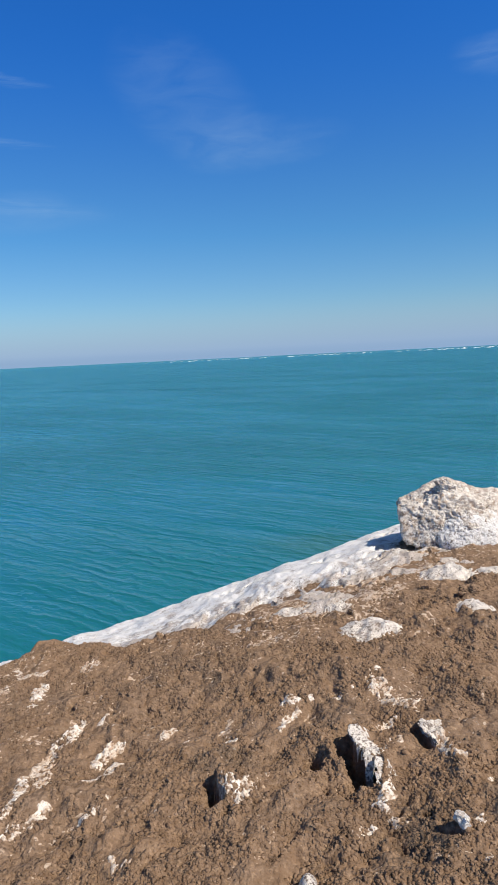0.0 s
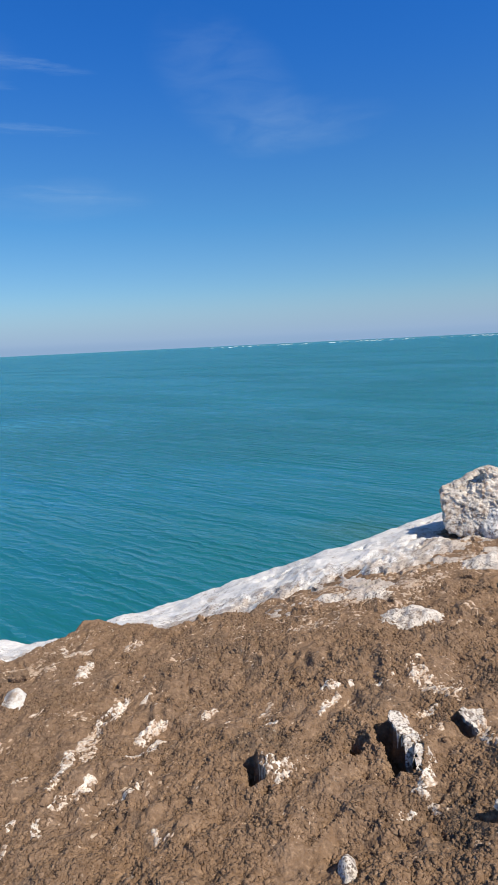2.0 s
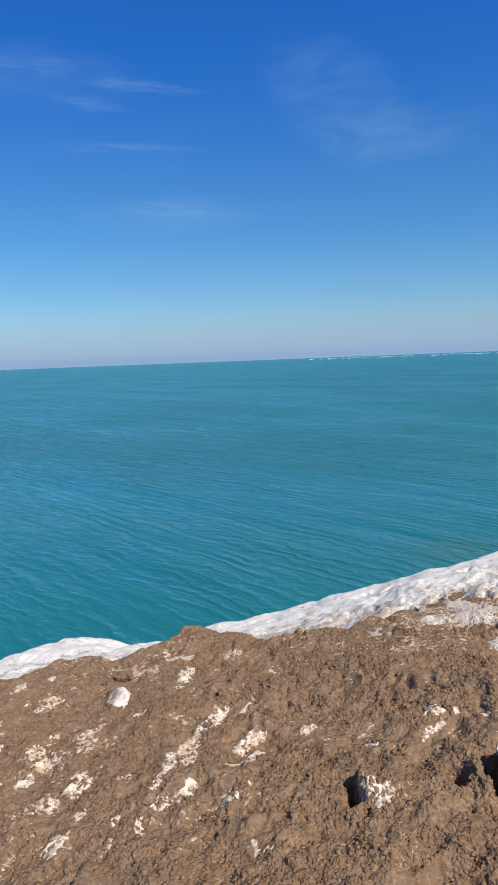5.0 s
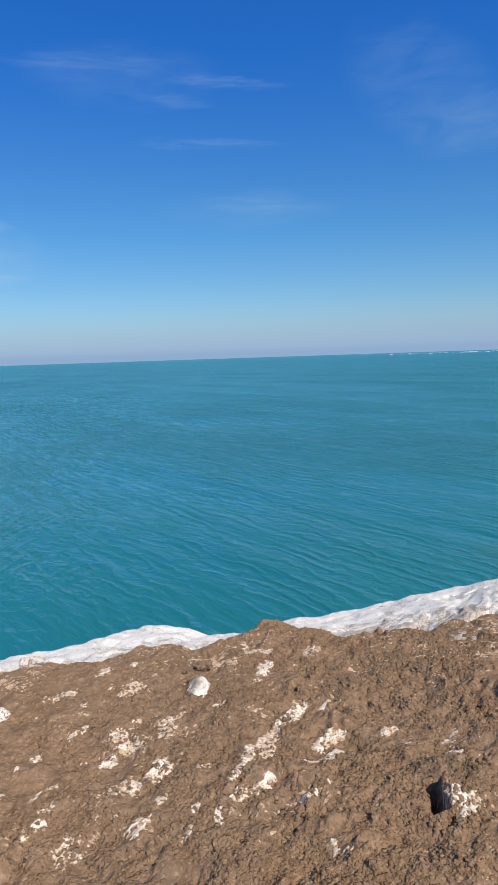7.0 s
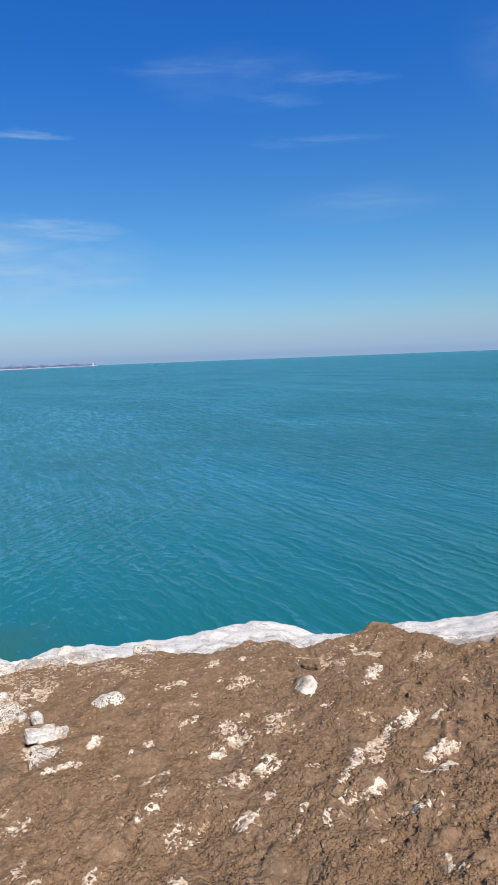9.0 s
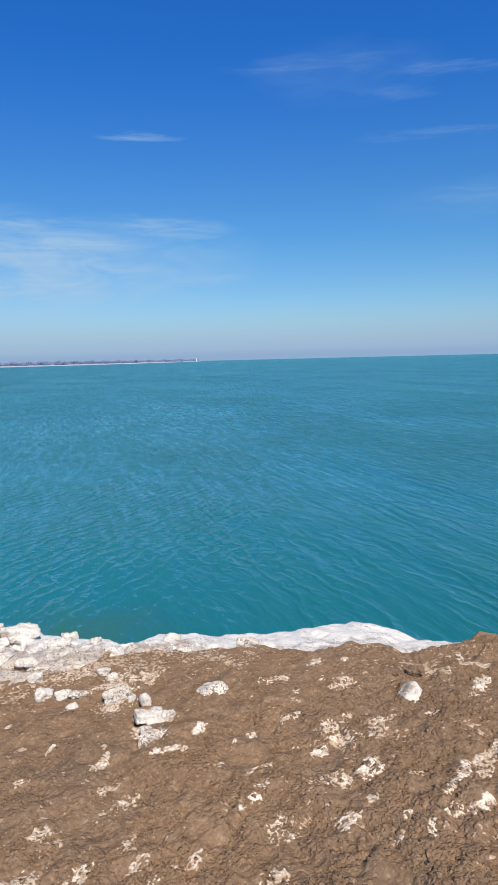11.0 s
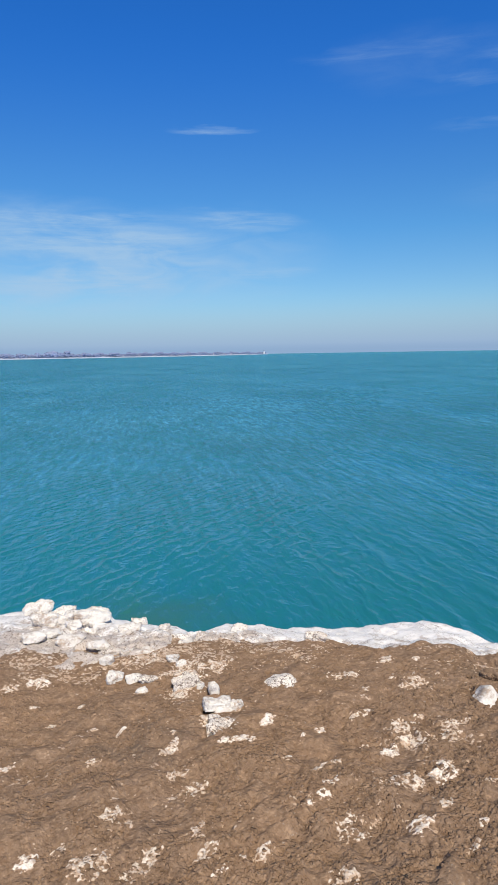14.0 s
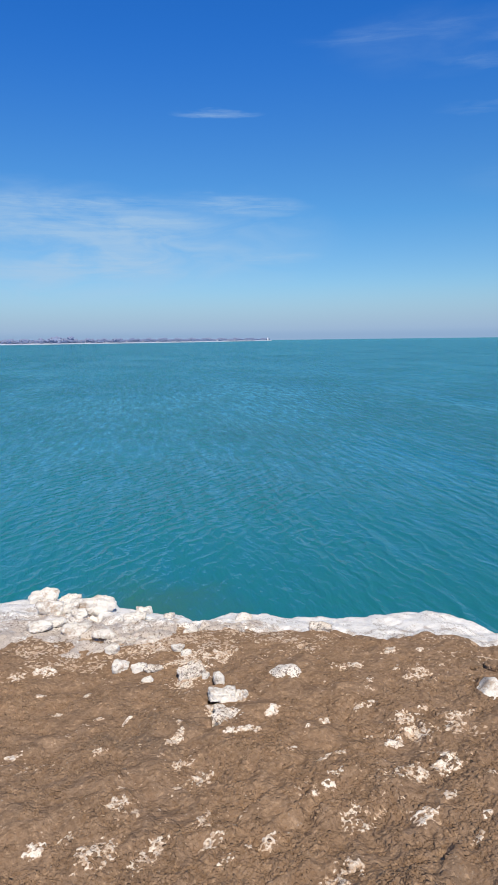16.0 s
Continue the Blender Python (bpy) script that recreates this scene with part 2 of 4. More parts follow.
def snowbank(x, y):
    """The height of the ice and snow that hangs over the water's edge."""
    az, r = polar(x, y)
    bank, edge, top = np.interp(az, BANK_AZ, BANK_R), np.interp(az, EDGE_AZ, EDGE_R), np.interp(az, BANK_AZ, EDGE_Z)
    edge = edge + 0.025 * fbm(x * 6.0, y * 6.0, 101, 3)
    near = plain(x, y) - np.interp(az, [-62, -56, -48, -40, -8, 0, 9], [-0.012, -0.006, 0.012, 0.10, 0.10, 0.012, 0.012])
    u = (r - bank) / (edge - bank)
    z_lift = np.interp(az, [-66, -56, -46, -40, -6, 1], [1, 1, 1, 0, 0, 1]) * (0.15 * np.clip(u, 0, 1) * (1 - np.clip(u, 0, 1)) - 0.002)
    mottle = np.interp(az, [-64, -50, -40, -10, 0, 8], [0.4, 1.0, 0.5, 0.5, 1.0, 0.8]) * smooth((0.85 - u) / 0.5)
    z = near + (top - near) * np.clip(u, 0.0, 1.0) - np.interp(az, [-50, -40, -8, 0], [0.20, 0.5, 0.5, 0.20]) * np.clip(-u, 0, 1)
    z = z + 0.020 * fbm(x * 3.2, y * 3.2, 111, 3) * smooth(1.3 - np.abs(u - 0.5)) + 0.009 * fbm(x * 6, y * 6, 121, 4)
    z = z + mottle * (0.034 * fbm(x * 5.5, y * 5.5, 141, 3) + 0.016 * fbm(x * 26, y * 26, 143, 4))
    bare = smooth((fbm(x * 3.3, y * 4.6, 161, 4) - 0.16 - 0.55 * np.clip(u, 0, 1)) / 0.14)
    z = z - 0.10 * bare * np.interp(az, [-64, -57, -42, -36, -8, 0], [0, 0.8, 1, 0, 0, 1]) + 0.004 * fbm(x * 30, y * 30, 131, 3)
    z = z + z_lift
    over = np.clip(r - edge + 0.06, 0, 9)
    z = z - 1.2 * over**1.5 * smooth(over / 0.12) - 4.0 * np.clip(over - 0.25, 0, 9)
    return np.maximum(z, SEA - 0.6)


# ---- materials ----
def material(name):
    mat = bpy.data.materials.new(name)
    net = Net(nodes_of(mat))
    place = net.add("ShaderNodeNewGeometry").outputs["Position"]
    return mat, net, place


def finish(net, **inputs):
    shader = net.add("ShaderNodeBsdfPrincipled", {k.replace("_", " "): v for k, v in inputs.items()})
    net.add("ShaderNodeOutputMaterial", {0: shader.outputs[0]})


def earth_material():
    mat, net, p = material("sandy_earth")
    broad = net.noise(p, 1.3, 3, 0.5)
    mid = net.noise(p, 9.0, 5, 0.6)
    fine = net.noise(p, 70.0, 6, 0.65)
    grit = net.noise(p, 300.0, 3, 0.6)
    shift = net.add("ShaderNodeTexNoise", {"Vector": p, "Scale": 60.0, "Detail": 3.0}).outputs["Color"]
    wob0 = net.vmath("ADD", p, net.vmath("MULTIPLY", shift, (0.010, 0.010, 0.010)))
    tan = net.mix(net.ramp(broad, 0.35, 0.65), rgb(0.264, 0.175, 0.113), rgb(0.240, 0.164, 0.112))
    c = net.mix(net.math("MULTIPLY", net.ramp(mid, 0.42, 0.70), 0.7), tan, rgb(0.198, 0.132, 0.087))
    c = net.mix(net.math("MULTIPLY", net.ramp(fine, 0.50, 0.75), 0.4), c, rgb(0.315, 0.226, 0.155))
    c = net.mix(net.math("MULTIPLY", net.ramp(grit, 0.58, 0.72), 0.4), c, rgb(0.089, 0.060, 0.042))
    speck = net.noise(wob0, 26.0, 5, 0.7)
    c = net.mix(net.math("MULTIPLY", net.ramp(speck, 0.52, 0.64), 0.6), c, rgb(0.127, 0.084, 0.056))
    c = net.mix(net.math("MULTIPLY", net.ramp(speck, 0.46, 0.34), 0.45), c, rgb(0.327, 0.235, 0.164))
    damp = net.math("MULTIPLY", net.ramp(net.noise(p, 2.1, 4, 0.6), 0.56, 0.70), net.ramp(mid, 0.35, 0.55))
    c = net.mix(net.math("MULTIPLY", damp, 0.55), c, rgb(0.127, 0.100, 0.080))
    # a patch of dark gravel in the crust
    near = net.add("ShaderNodeVectorMath", {0: p, 1: (0.50, 1.93, 0.25)}, operation="DISTANCE").outputs["Value"]
    gravel = net.math("MULTIPLY", net.ramp(net.math("ADD", near, net.math("MULTIPLY", mid, 0.3)), 0.34, 0.18), net.ramp(net.noise(p, 75.0, 4, 0.65), 0.42, 0.58))
    c = net.mix(net.math("MULTIPLY", gravel, 0.85), c, rgb(0.047, 0.044, 0.042))
    mottle = net.noise(p, 60.0, 3, 0.6)
    c = net.mix(net.math("MULTIPLY", net.ramp(mottle, 0.52, 0.66), 0.45), c, rgb(0.175, 0.108, 0.064))
    c = net.mix(net.math("MULTIPLY", net.ramp(mottle, 0.46, 0.33), 0.40), c, rgb(0.470, 0.325, 0.210))
    tone = net.noise(p, 15.0, 3, 0.6)
    c = net.mix(net.math("MULTIPLY", net.ramp(tone, 0.50, 0.68), 0.35), c, rgb(0.215, 0.135, 0.082))
    frost = net.math("MULTIPLY", net.ramp(net.noise(p, 48.0, 4, 0.6), 0.64, 0.72), net.ramp(net.noise(p, 4.0, 3), 0.46, 0.60))
    c = net.mix(net.math("MULTIPLY", frost, 0.7), c, rgb(0.359, 0.320, 0.272))

    # crumbs lie thick in some stretches, others are trodden smooth
    loose = net.ramp(net.noise(p, 6.0, 4, 0.6), 0.40, 0.60, 0.65, 1.0)
    loose = net.math("MULTIPLY", loose, net.ramp(net.add("ShaderNodeSeparateXYZ", {0: p}).outputs[0], -2.2, -0.7, 0.75, 1.0))
    crumb = net.add("ShaderNodeTexVoronoi", {"Vector": wob0, "Scale": 62.0, "Smoothness": 0.35}, feature="SMOOTH_F1")
    grain = net.add("ShaderNodeTexVoronoi", {"Vector": p, "Scale": 140.0, "Smoothness": 0.3}, feature="SMOOTH_F1")
    b = net.bump(net.math("MULTIPLY", net.noise(p, 45.0, 6, 0.62), loose), 1.0, 0.0050)
    b = net.bump(net.math("MULTIPLY", crumb.outputs["Distance"], loose), 1.0, -0.0070, b)
    b = net.bump(net.math("MULTIPLY", grain.outputs["Distance"], loose), 1.0, -0.0030, b)
    b = net.bump(grit, 0.5, 0.0015, b)
    finish(net, Base_Color=c, Roughness=0.95, Specular_IOR_Level=0.04, Normal=b)
    return mat


def snow_material(name, dirt, white=(0.82, 0.83, 0.85), scale=1.0, specks=0.5, sanded=False):
    """Old, wet, refrozen snow; dirt: how much sand is caught in it; specks: how thickly grit lies on it."""
    mat, net, p = material(name)
    mid = net.noise(p, 7.0 * scale, 5, 0.62)
    fine = net.noise(p, 55.0 * scale, 5, 0.62)
    c = net.mix(net.ramp(mid, 0.3, 0.7), rgb(*white), rgb(white[0] * 0.90, white[1] * 0.91, white[2] * 0.93))
    sand = net.add("ShaderNodeAttribute", attribute_name="sand").outputs["Fac"] if sanded else 0.0
    mud = net.math("ADD", net.math("ADD", net.math("MULTIPLY", mid, 0.6), net.math("MULTIPLY", fine, 0.4)), net.math("MULTIPLY", sand, 0.25))
    stain = net.ramp(mud, 0.64 - 0.16 * dirt, 0.74 - 0.12 * dirt)
    c = net.mix(net.math("MULTIPLY", stain, min(0.9, 0.2 + 0.6 * dirt)), c, rgb(0.35, 0.250, 0.172))
    where = net.ramp(net.math("ADD", net.noise(p, 4.5, 4, 0.6), net.math("MULTIPLY", sand, 0.25)), 0.62 - 0.28 * specks, 0.72 - 0.22 * specks, 0.15, 1.0)
    for size, cut in ((95.0, 0.60), (190.0, 0.60), (45.0, 0.63)):
        dots = net.ramp(net.noise(p, size, 3, 0.6), cut - 0.05 * specks, cut + 0.06 - 0.05 * specks)
        c = net.mix(net.math("MULTIPLY", net.math("MULTIPLY", dots, where), 0.8), c, rgb(0.13, 0.092, 0.068))
    b = net.bump(fine, 0.6, 0.008)
    b = net.bump(net.noise(p, 150.0, 4, 0.65), 0.6, 0.004, b)
    finish(net, Base_Color=c, Roughness=0.6, Specular_IOR_Level=0.3, Normal=b)
    return mat


def patch_material(name="caught_snow", white=(0.84, 0.775, 0.69), worn=(0.66, 0.56, 0.465), sanded=0.52):
    """Old white snow with sand and grit caught in it."""
    mat, net, p = material(name)
    mid = net.noise(p, 30.0, 4, 0.6)
    fine = net.noise(p, 120.0, 5, 0.68)
    grit = net.noise(p, 115.0, 3, 0.6)
    c = net.mix(net.ramp(mid, 0.36, 0.66), rgb(*white), rgb(*worn))
    rim = net.add("ShaderNodeAttribute", attribute_name="rim").outputs["Fac"]
    mud = net.math("ADD", net.math("ADD", net.math("MULTIPLY", mid, 0.45), net.math("MULTIPLY", fine, 0.55)), net.math("MULTIPLY", rim, 0.17))
    sand = net.ramp(mud, sanded, sanded + 0.095)
    c = net.mix(net.math("MULTIPLY", sand, 0.8), c, rgb(0.46, 0.325, 0.225))
    c = net.mix(net.math("MULTIPLY", net.ramp(grit, 0.56, 0.63), 0.75), c, rgb(0.15, 0.105, 0.075))
    b = net.bump(mid, 0.8, 0.006)
    b = net.bump(fine, 0.8, 0.005, b)
    finish(net, Base_Color=c, Roughness=0.75, Specular_IOR_Level=0.25, Normal=b)
    return mat


def water_material():
    mat, net, p = material("lake_water")
    def train(degrees, length, wander, along):
        """Long low wave crests that run one way."""
        way = net.turned(p, degrees, (along, 1.0, 1))
        return net.add("ShaderNodeTexWave", {"Vector": way, "Scale": 0.314 / length, "Distortion": wander, "Detail": 3.0, "Detail Scale": 1.4 / length * 0.35, "Detail Roughness": 0.6}, wave_type="BANDS", bands_direction="Y").outputs["Fac"]

    gust = net.ramp(net.noise(net.turned(p, 37, (0.05, 0.14, 1)), 1.0, 3, 0.5), 0.3, 0.7, 0.35, 1.0)
    out = net.add("ShaderNodeVectorMath", {0: p}, operation="LENGTH").outputs["Value"]
    lee = net.math("MULTIPLY", gust, net.ramp(out, 6.0, 24.0, 0.30, 1.0))
    xyz = net.add("ShaderNodeSeparateXYZ", {0: p})
    side = net.ramp(net.math("ADD", xyz.outputs[0], net.math("MULTIPLY", xyz.outputs[1], 0.55)), 1.0, -5.0)
    murk = net.noise(p, 0.035, 4, 0.55)
    c = net.mix(net.ramp(murk, 0.35, 0.68), rgb(*WATER_A), rgb(*WATER_B))
    long = train(37, 1.3, 4.0, 0.5)
    patchy = net.ramp(net.noise(net.turned(p, 37, (0.25, 0.5, 1)), 1.0, 3, 0.5), 0.35, 0.62, 0.25, 1.0)
    short = net.math("MULTIPLY", net.math("POWER", train(36, 0.36, 8.0, 0.7), 2.2), patchy)
    cross = net.math("MULTIPLY", net.math("POWER", train(73, 0.36, 8.0, 0.7), 2.2), net.math("MULTIPLY", side, patchy))
    sea = net.noise(net.turned(p, 35, (0.10, 0.42, 1)), 1.0, 6, 0.62, 0.1)
    chop = net.noise(net.turned(p, 37, (1.4, 3.8, 1)), 1.0, 5, 0.64, 0.2)
    ripple = net.noise(net.turned(p, 30, (4.0, 10.0, 1)), 1.0, 4, 0.62)
    b = net.bump(net.math("MULTIPLY", sea, lee), 1.0, 0.45)
    b = net.bump(net.math("MULTIPLY", long, lee), 1.0, 0.038, b)
    b = net.bump(net.math("MULTIPLY", short, lee), 1.0, 0.065, b)
    b = net.bump(net.math("MULTIPLY", cross, lee), 1.0, 0.060, b)
    b = net.bump(net.math("MULTIPLY", chop, lee), 1.0, 0.17, b)
    b = net.bump(net.math("MULTIPLY", ripple, lee), 1.0, 0.05, b)
    # pale shoals of sunken ice and sand close under the bank
    for spot in SHOALS:
        far = net.math("ADD", net.add("ShaderNodeVectorMath", {0: p, 1: spot}, operation="DISTANCE").outputs["Value"], net.math("MULTIPLY", net.noise(p, 1.1, 3), 1.6))
        c = net.mix(net.math("MULTIPLY", net.ramp(far, 2.6, 0.9), 0.55), c, rgb(0.045, 0.135, 0.080))
    body = net.add("ShaderNodeBsdfDiffuse", {"Color": c, "Normal": b})
    gloss = net.add("ShaderNodeBsdfGlossy", {"Color": rgb(0.54, 0.90, 1.0), "Roughness": 0.08, "Normal": b})
    flat = net.ramp(net.add("ShaderNodeFresnel", {"IOR": 1.33}).outputs[0], 0.05, 0.32, 0.03, 0.49, False)
    wavy = net.ramp(net.add("ShaderNodeFresnel", {"IOR": 1.33, "Normal": b}).outputs[0], 0.05, 0.32, 0.03, 0.49, False)
    share = net.math("ADD", net.math("MULTIPLY", flat, 0.3), net.math("MULTIPLY", wavy, 0.7))
    # wind-ruffled streaks
    ruffle = net.noise(net.turned(p, 37, (0.8, 4.2, 1)), 1.0, 6, 0.70)
    share = net.math("MULTIPLY", share, net.ramp(ruffle, 0.30, 0.70, 0.68, 1.34))
    both = net.add("ShaderNodeMixShader", {0: share, 1: body.outputs[0], 2: gloss.outputs[0]})
    net.add("ShaderNodeOutputMaterial", {0: both.outputs[0]})
    return mat


SHOALS = [(-7.9, 6.1, SEA), (1.1, 14.0, SEA)]
WATER_A, WATER_B = (0.012, 0.148, 0.170), (0.014, 0.172, 0.197)
EARTH = earth_material()
SNOW = snow_material("edge_snow", 0.66, (0.84, 0.83, 0.815), 2.2, 0.5, True)
PATCH_SNOW = patch_material()
LACE_SNOW = patch_material("lacy_snow", (0.74, 0.655, 0.56), (0.57, 0.465, 0.37), 0.50)
FLECK_SNOW = patch_material("sandy_flecks", (0.58, 0.47, 0.37), (0.45, 0.34, 0.25), 0.46)
CHUNK_SNOW = snow_material("chunk_snow", 0.95, (0.75, 0.72, 0.67), 1.6, 0.4)
DIRTY_ICE = snow_material("dirty_ice", 0.9, (0.76, 0.70, 0.63), 2.0, 1.0)
BOULDER_ICE = snow_material("boulder_ice", 1.15, (0.82, 0.76, 0.68), 4.0, 0.9)
BULGE_SNOW = snow_material("bulge_snow", 0.5, (0.84, 0.81, 0.77), 3.0, 0.8)
WATER = water_material()


def flat_mat(name, a, b, scale=0.2, rough=0.8):
    mat, net, p = material(name)
    finish(net, Base_Color=net.mix(net.ramp(net.noise(p, scale, 4), 0.35, 0.65), rgb(*a), rgb(*b)), Roughness=rough)
    return mat


# distance haze is mixed into the wood, shore, wall and roof colours
HAZED_WOOD = flat_mat("hazed_bare_wood", (0.17, 0.215, 0.35), (0.22, 0.27, 0.42), 0.03)
HAZED_SHORE = flat_mat("hazed_shore_snow", (0.38, 0.44, 0.56), (0.48, 0.54, 0.65), 0.02)
HAZED_WALL = flat_mat("hazed_far_wall", (0.36, 0.39, 0.48), (0.50, 0.53, 0.60), 0.05)
HAZED_ROOF = flat_mat("hazed_far_roof", (0.24, 0.24, 0.32), (0.30, 0.29, 0.36), 0.05)
FLOE = flat_mat("floe_ice", (0.84, 0.86, 0.90), (0.90, 0.92, 0.95), 0.05)


# ---- building helpers ----
def mesh_from(name, verts, faces, mat, shade=True):
    me = bpy.data.meshes.new(name)
    verts, faces = np.asarray(verts, np.float32), np.asarray(faces, np.int32)
    n = faces.shape[1]
    me.vertices.add(len(verts))
    me.vertices.foreach_set("co", verts.ravel())
    me.loops.add(faces.size)
    me.loops.foreach_set("vertex_index", faces.ravel())
    me.polygons.add(len(faces))
    me.polygons.foreach_set("loop_start", np.arange(0, faces.size, n, dtype=np.int32))
    me.polygons.foreach_set("loop_total", np.full(len(faces), n, np.int32))
    me.polygons.foreach_set("use_smooth", np.full(len(faces), shade, bool))
    me.update(calc_edges=True)
    me.materials.append(mat)
    return me


def grid_faces(nu, nv):
    i = np.arange(nu * nv).reshape(nu, nv)
    return np.stack([i[:-1, :-1], i[1:, :-1], i[1:, 1:], i[:-1, 1:]], -1).reshape(-1, 4)


def part(name, bm, mat, parent, label=""):
    me = bpy.data.meshes.new(name)
    bm.to_mesh(me)
    bm.free()
    me.materials.append(mat)
    ob = new(name, me)
    ob.parent = parent
    return tagged(ob, label)


def spaced(lo, fine_lo, fine_hi, hi, step, growth=1.12):
    """Numbers from lo to hi, step apart between fine_lo and fine_hi and ever wider outside."""
    mid = np.arange(fine_lo, fine_hi, step)
    out, s, v = [], step, fine_hi
    while v < hi:
        out.append(v)
        s = min(s * growth, 4.0)
        v += s
    back, s, v = [], step, fine_lo
    while v > lo:
        s = min(s * growth, 4.0)
        v -= s
        back.append(v)
    return np.concatenate([back[::-1], mid, out, [hi]])


# ---- the large structure ----
def build_ground():
    xs = np.concatenate([spaced(-45, -3.9, -3.0, -3.0, 0.008)[:-1], np.arange(-3.0, 1.2, 0.0058), spaced(1.2, 1.2, 1.9, 45, 0.009)[1:]])
    ys = np.concatenate([spaced(-45, 1.0, 2.7, 2.7, 0.0058)[:-1], np.arange(2.7, 3.4, 0.0066), np.arange(3.4, 4.0, 0.008), np.arange(4.0, 5.6, 0.014), spaced(5.6, 5.6, 6.4, 12, 0.03)[1:]])
    x, y = np.meshgrid(xs, ys, indexing="ij")
    z = earth(x, y)
    me = mesh_from("ground", np.stack([x, y, z], -1).reshape(-1, 3), grid_faces(len(xs), len(ys)), EARTH)
    tagged(new("ground", me), "brown frozen sandy earth, lumpy and crusted, flecked with old snow", "ground", kind="structure")


def build_snowbank():
    az = np.concatenate([np.arange(-110, -70, 1.0), np.arange(-70, 24, 0.16), np.arange(24, 60, 1.0)])
    u = np.concatenate([np.linspace(-0.3, 1.02, 110), np.linspace(1.03, 1.35, 24)[0:]])
    a = np.radians(az)[:, None] + 0 * u[None]
    bank, edge = np.interp(az, BANK_AZ, BANK_R)[:, None], np.interp(az, EDGE_AZ, EDGE_R)[:, None]
    r = bank + (edge - bank) * u[None]
    x, y = HUB[0] + r * np.sin(a), HUB[1] + r * np.cos(a)
    z = snowbank(x, y)
    f = grid_faces(len(az), len(u))
    me = mesh_from("snow_bank", np.stack([x, y, z], -1).reshape(-1, 3), f, SNOW)
    # sand blown and trodden onto the landward side
    inward = smooth((0.75 - u[None] + 0.25 * fbm(x * 6, y * 6, 151, 3)) / 0.7)
    sand = inward * np.interp(az, [-66, -56, -44, -38, -8, 2], [0.75, 0.8, 1.0, 1.2, 1.1, 0.8])[:, None]
    me.attributes.new("sand", "FLOAT", "POINT").data.foreach_set("value", sand.astype(np.float32).ravel())
    tagged(new("snow_bank", me), "white refrozen snow and ice shelf along the edge above the water", "snow bank", kind="structure")


def build_water():
    rings = np.concatenate([[0.0], np.geomspace(2.0, 4900.0, 60)])
    turns = np.radians(np.linspace(0, 360, 181)[:-1])
    verts, faces = [(0, 0, SEA)], []
    for r in rings[1:]:
        verts += [(r * math.sin(t), r * math.cos(t), SEA) for t in turns]
    n = len(turns)
    for k in range(len(rings) - 2):
        a, b = 1 + k * n, 1 + (k + 1) * n
        faces += [(a + i, a + (i + 1) % n, b + (i + 1) % n, b + i) for i in range(n)]
    me = mesh_from("water", verts, np.array(faces), WATER)
    tagged(new("water", me), "turquoise lake water with small wind ripples reaching the horizon", "water", kind="structure")


build_water()
build_ground()
build_snowbank()


# ---- things on the bank ----
def resting(x, y):
    """The height of whatever lies on top there."""
    x, y = np.array([x], float), np.array([y], float)
    return float(np.maximum(earth(x, y), snowbank(x, y))[0])


OFFCUTS = []


def islands(kept):
    """A number for each connected stretch of a grid of cells."""
    label = np.where(kept, np.arange(1, kept.size + 1).reshape(kept.shape), 0)
    while True:
        wide = np.pad(label, 1)
        best = label
        for dx in (0, 1, 2):
            for dy in (0, 1, 2):
                best = np.maximum(best, wide[dx:dx + label.shape[0], dy:dy + label.shape[1]])
        best = np.where(kept, best, 0)
        if (best == label).all():
            return label
        label = best


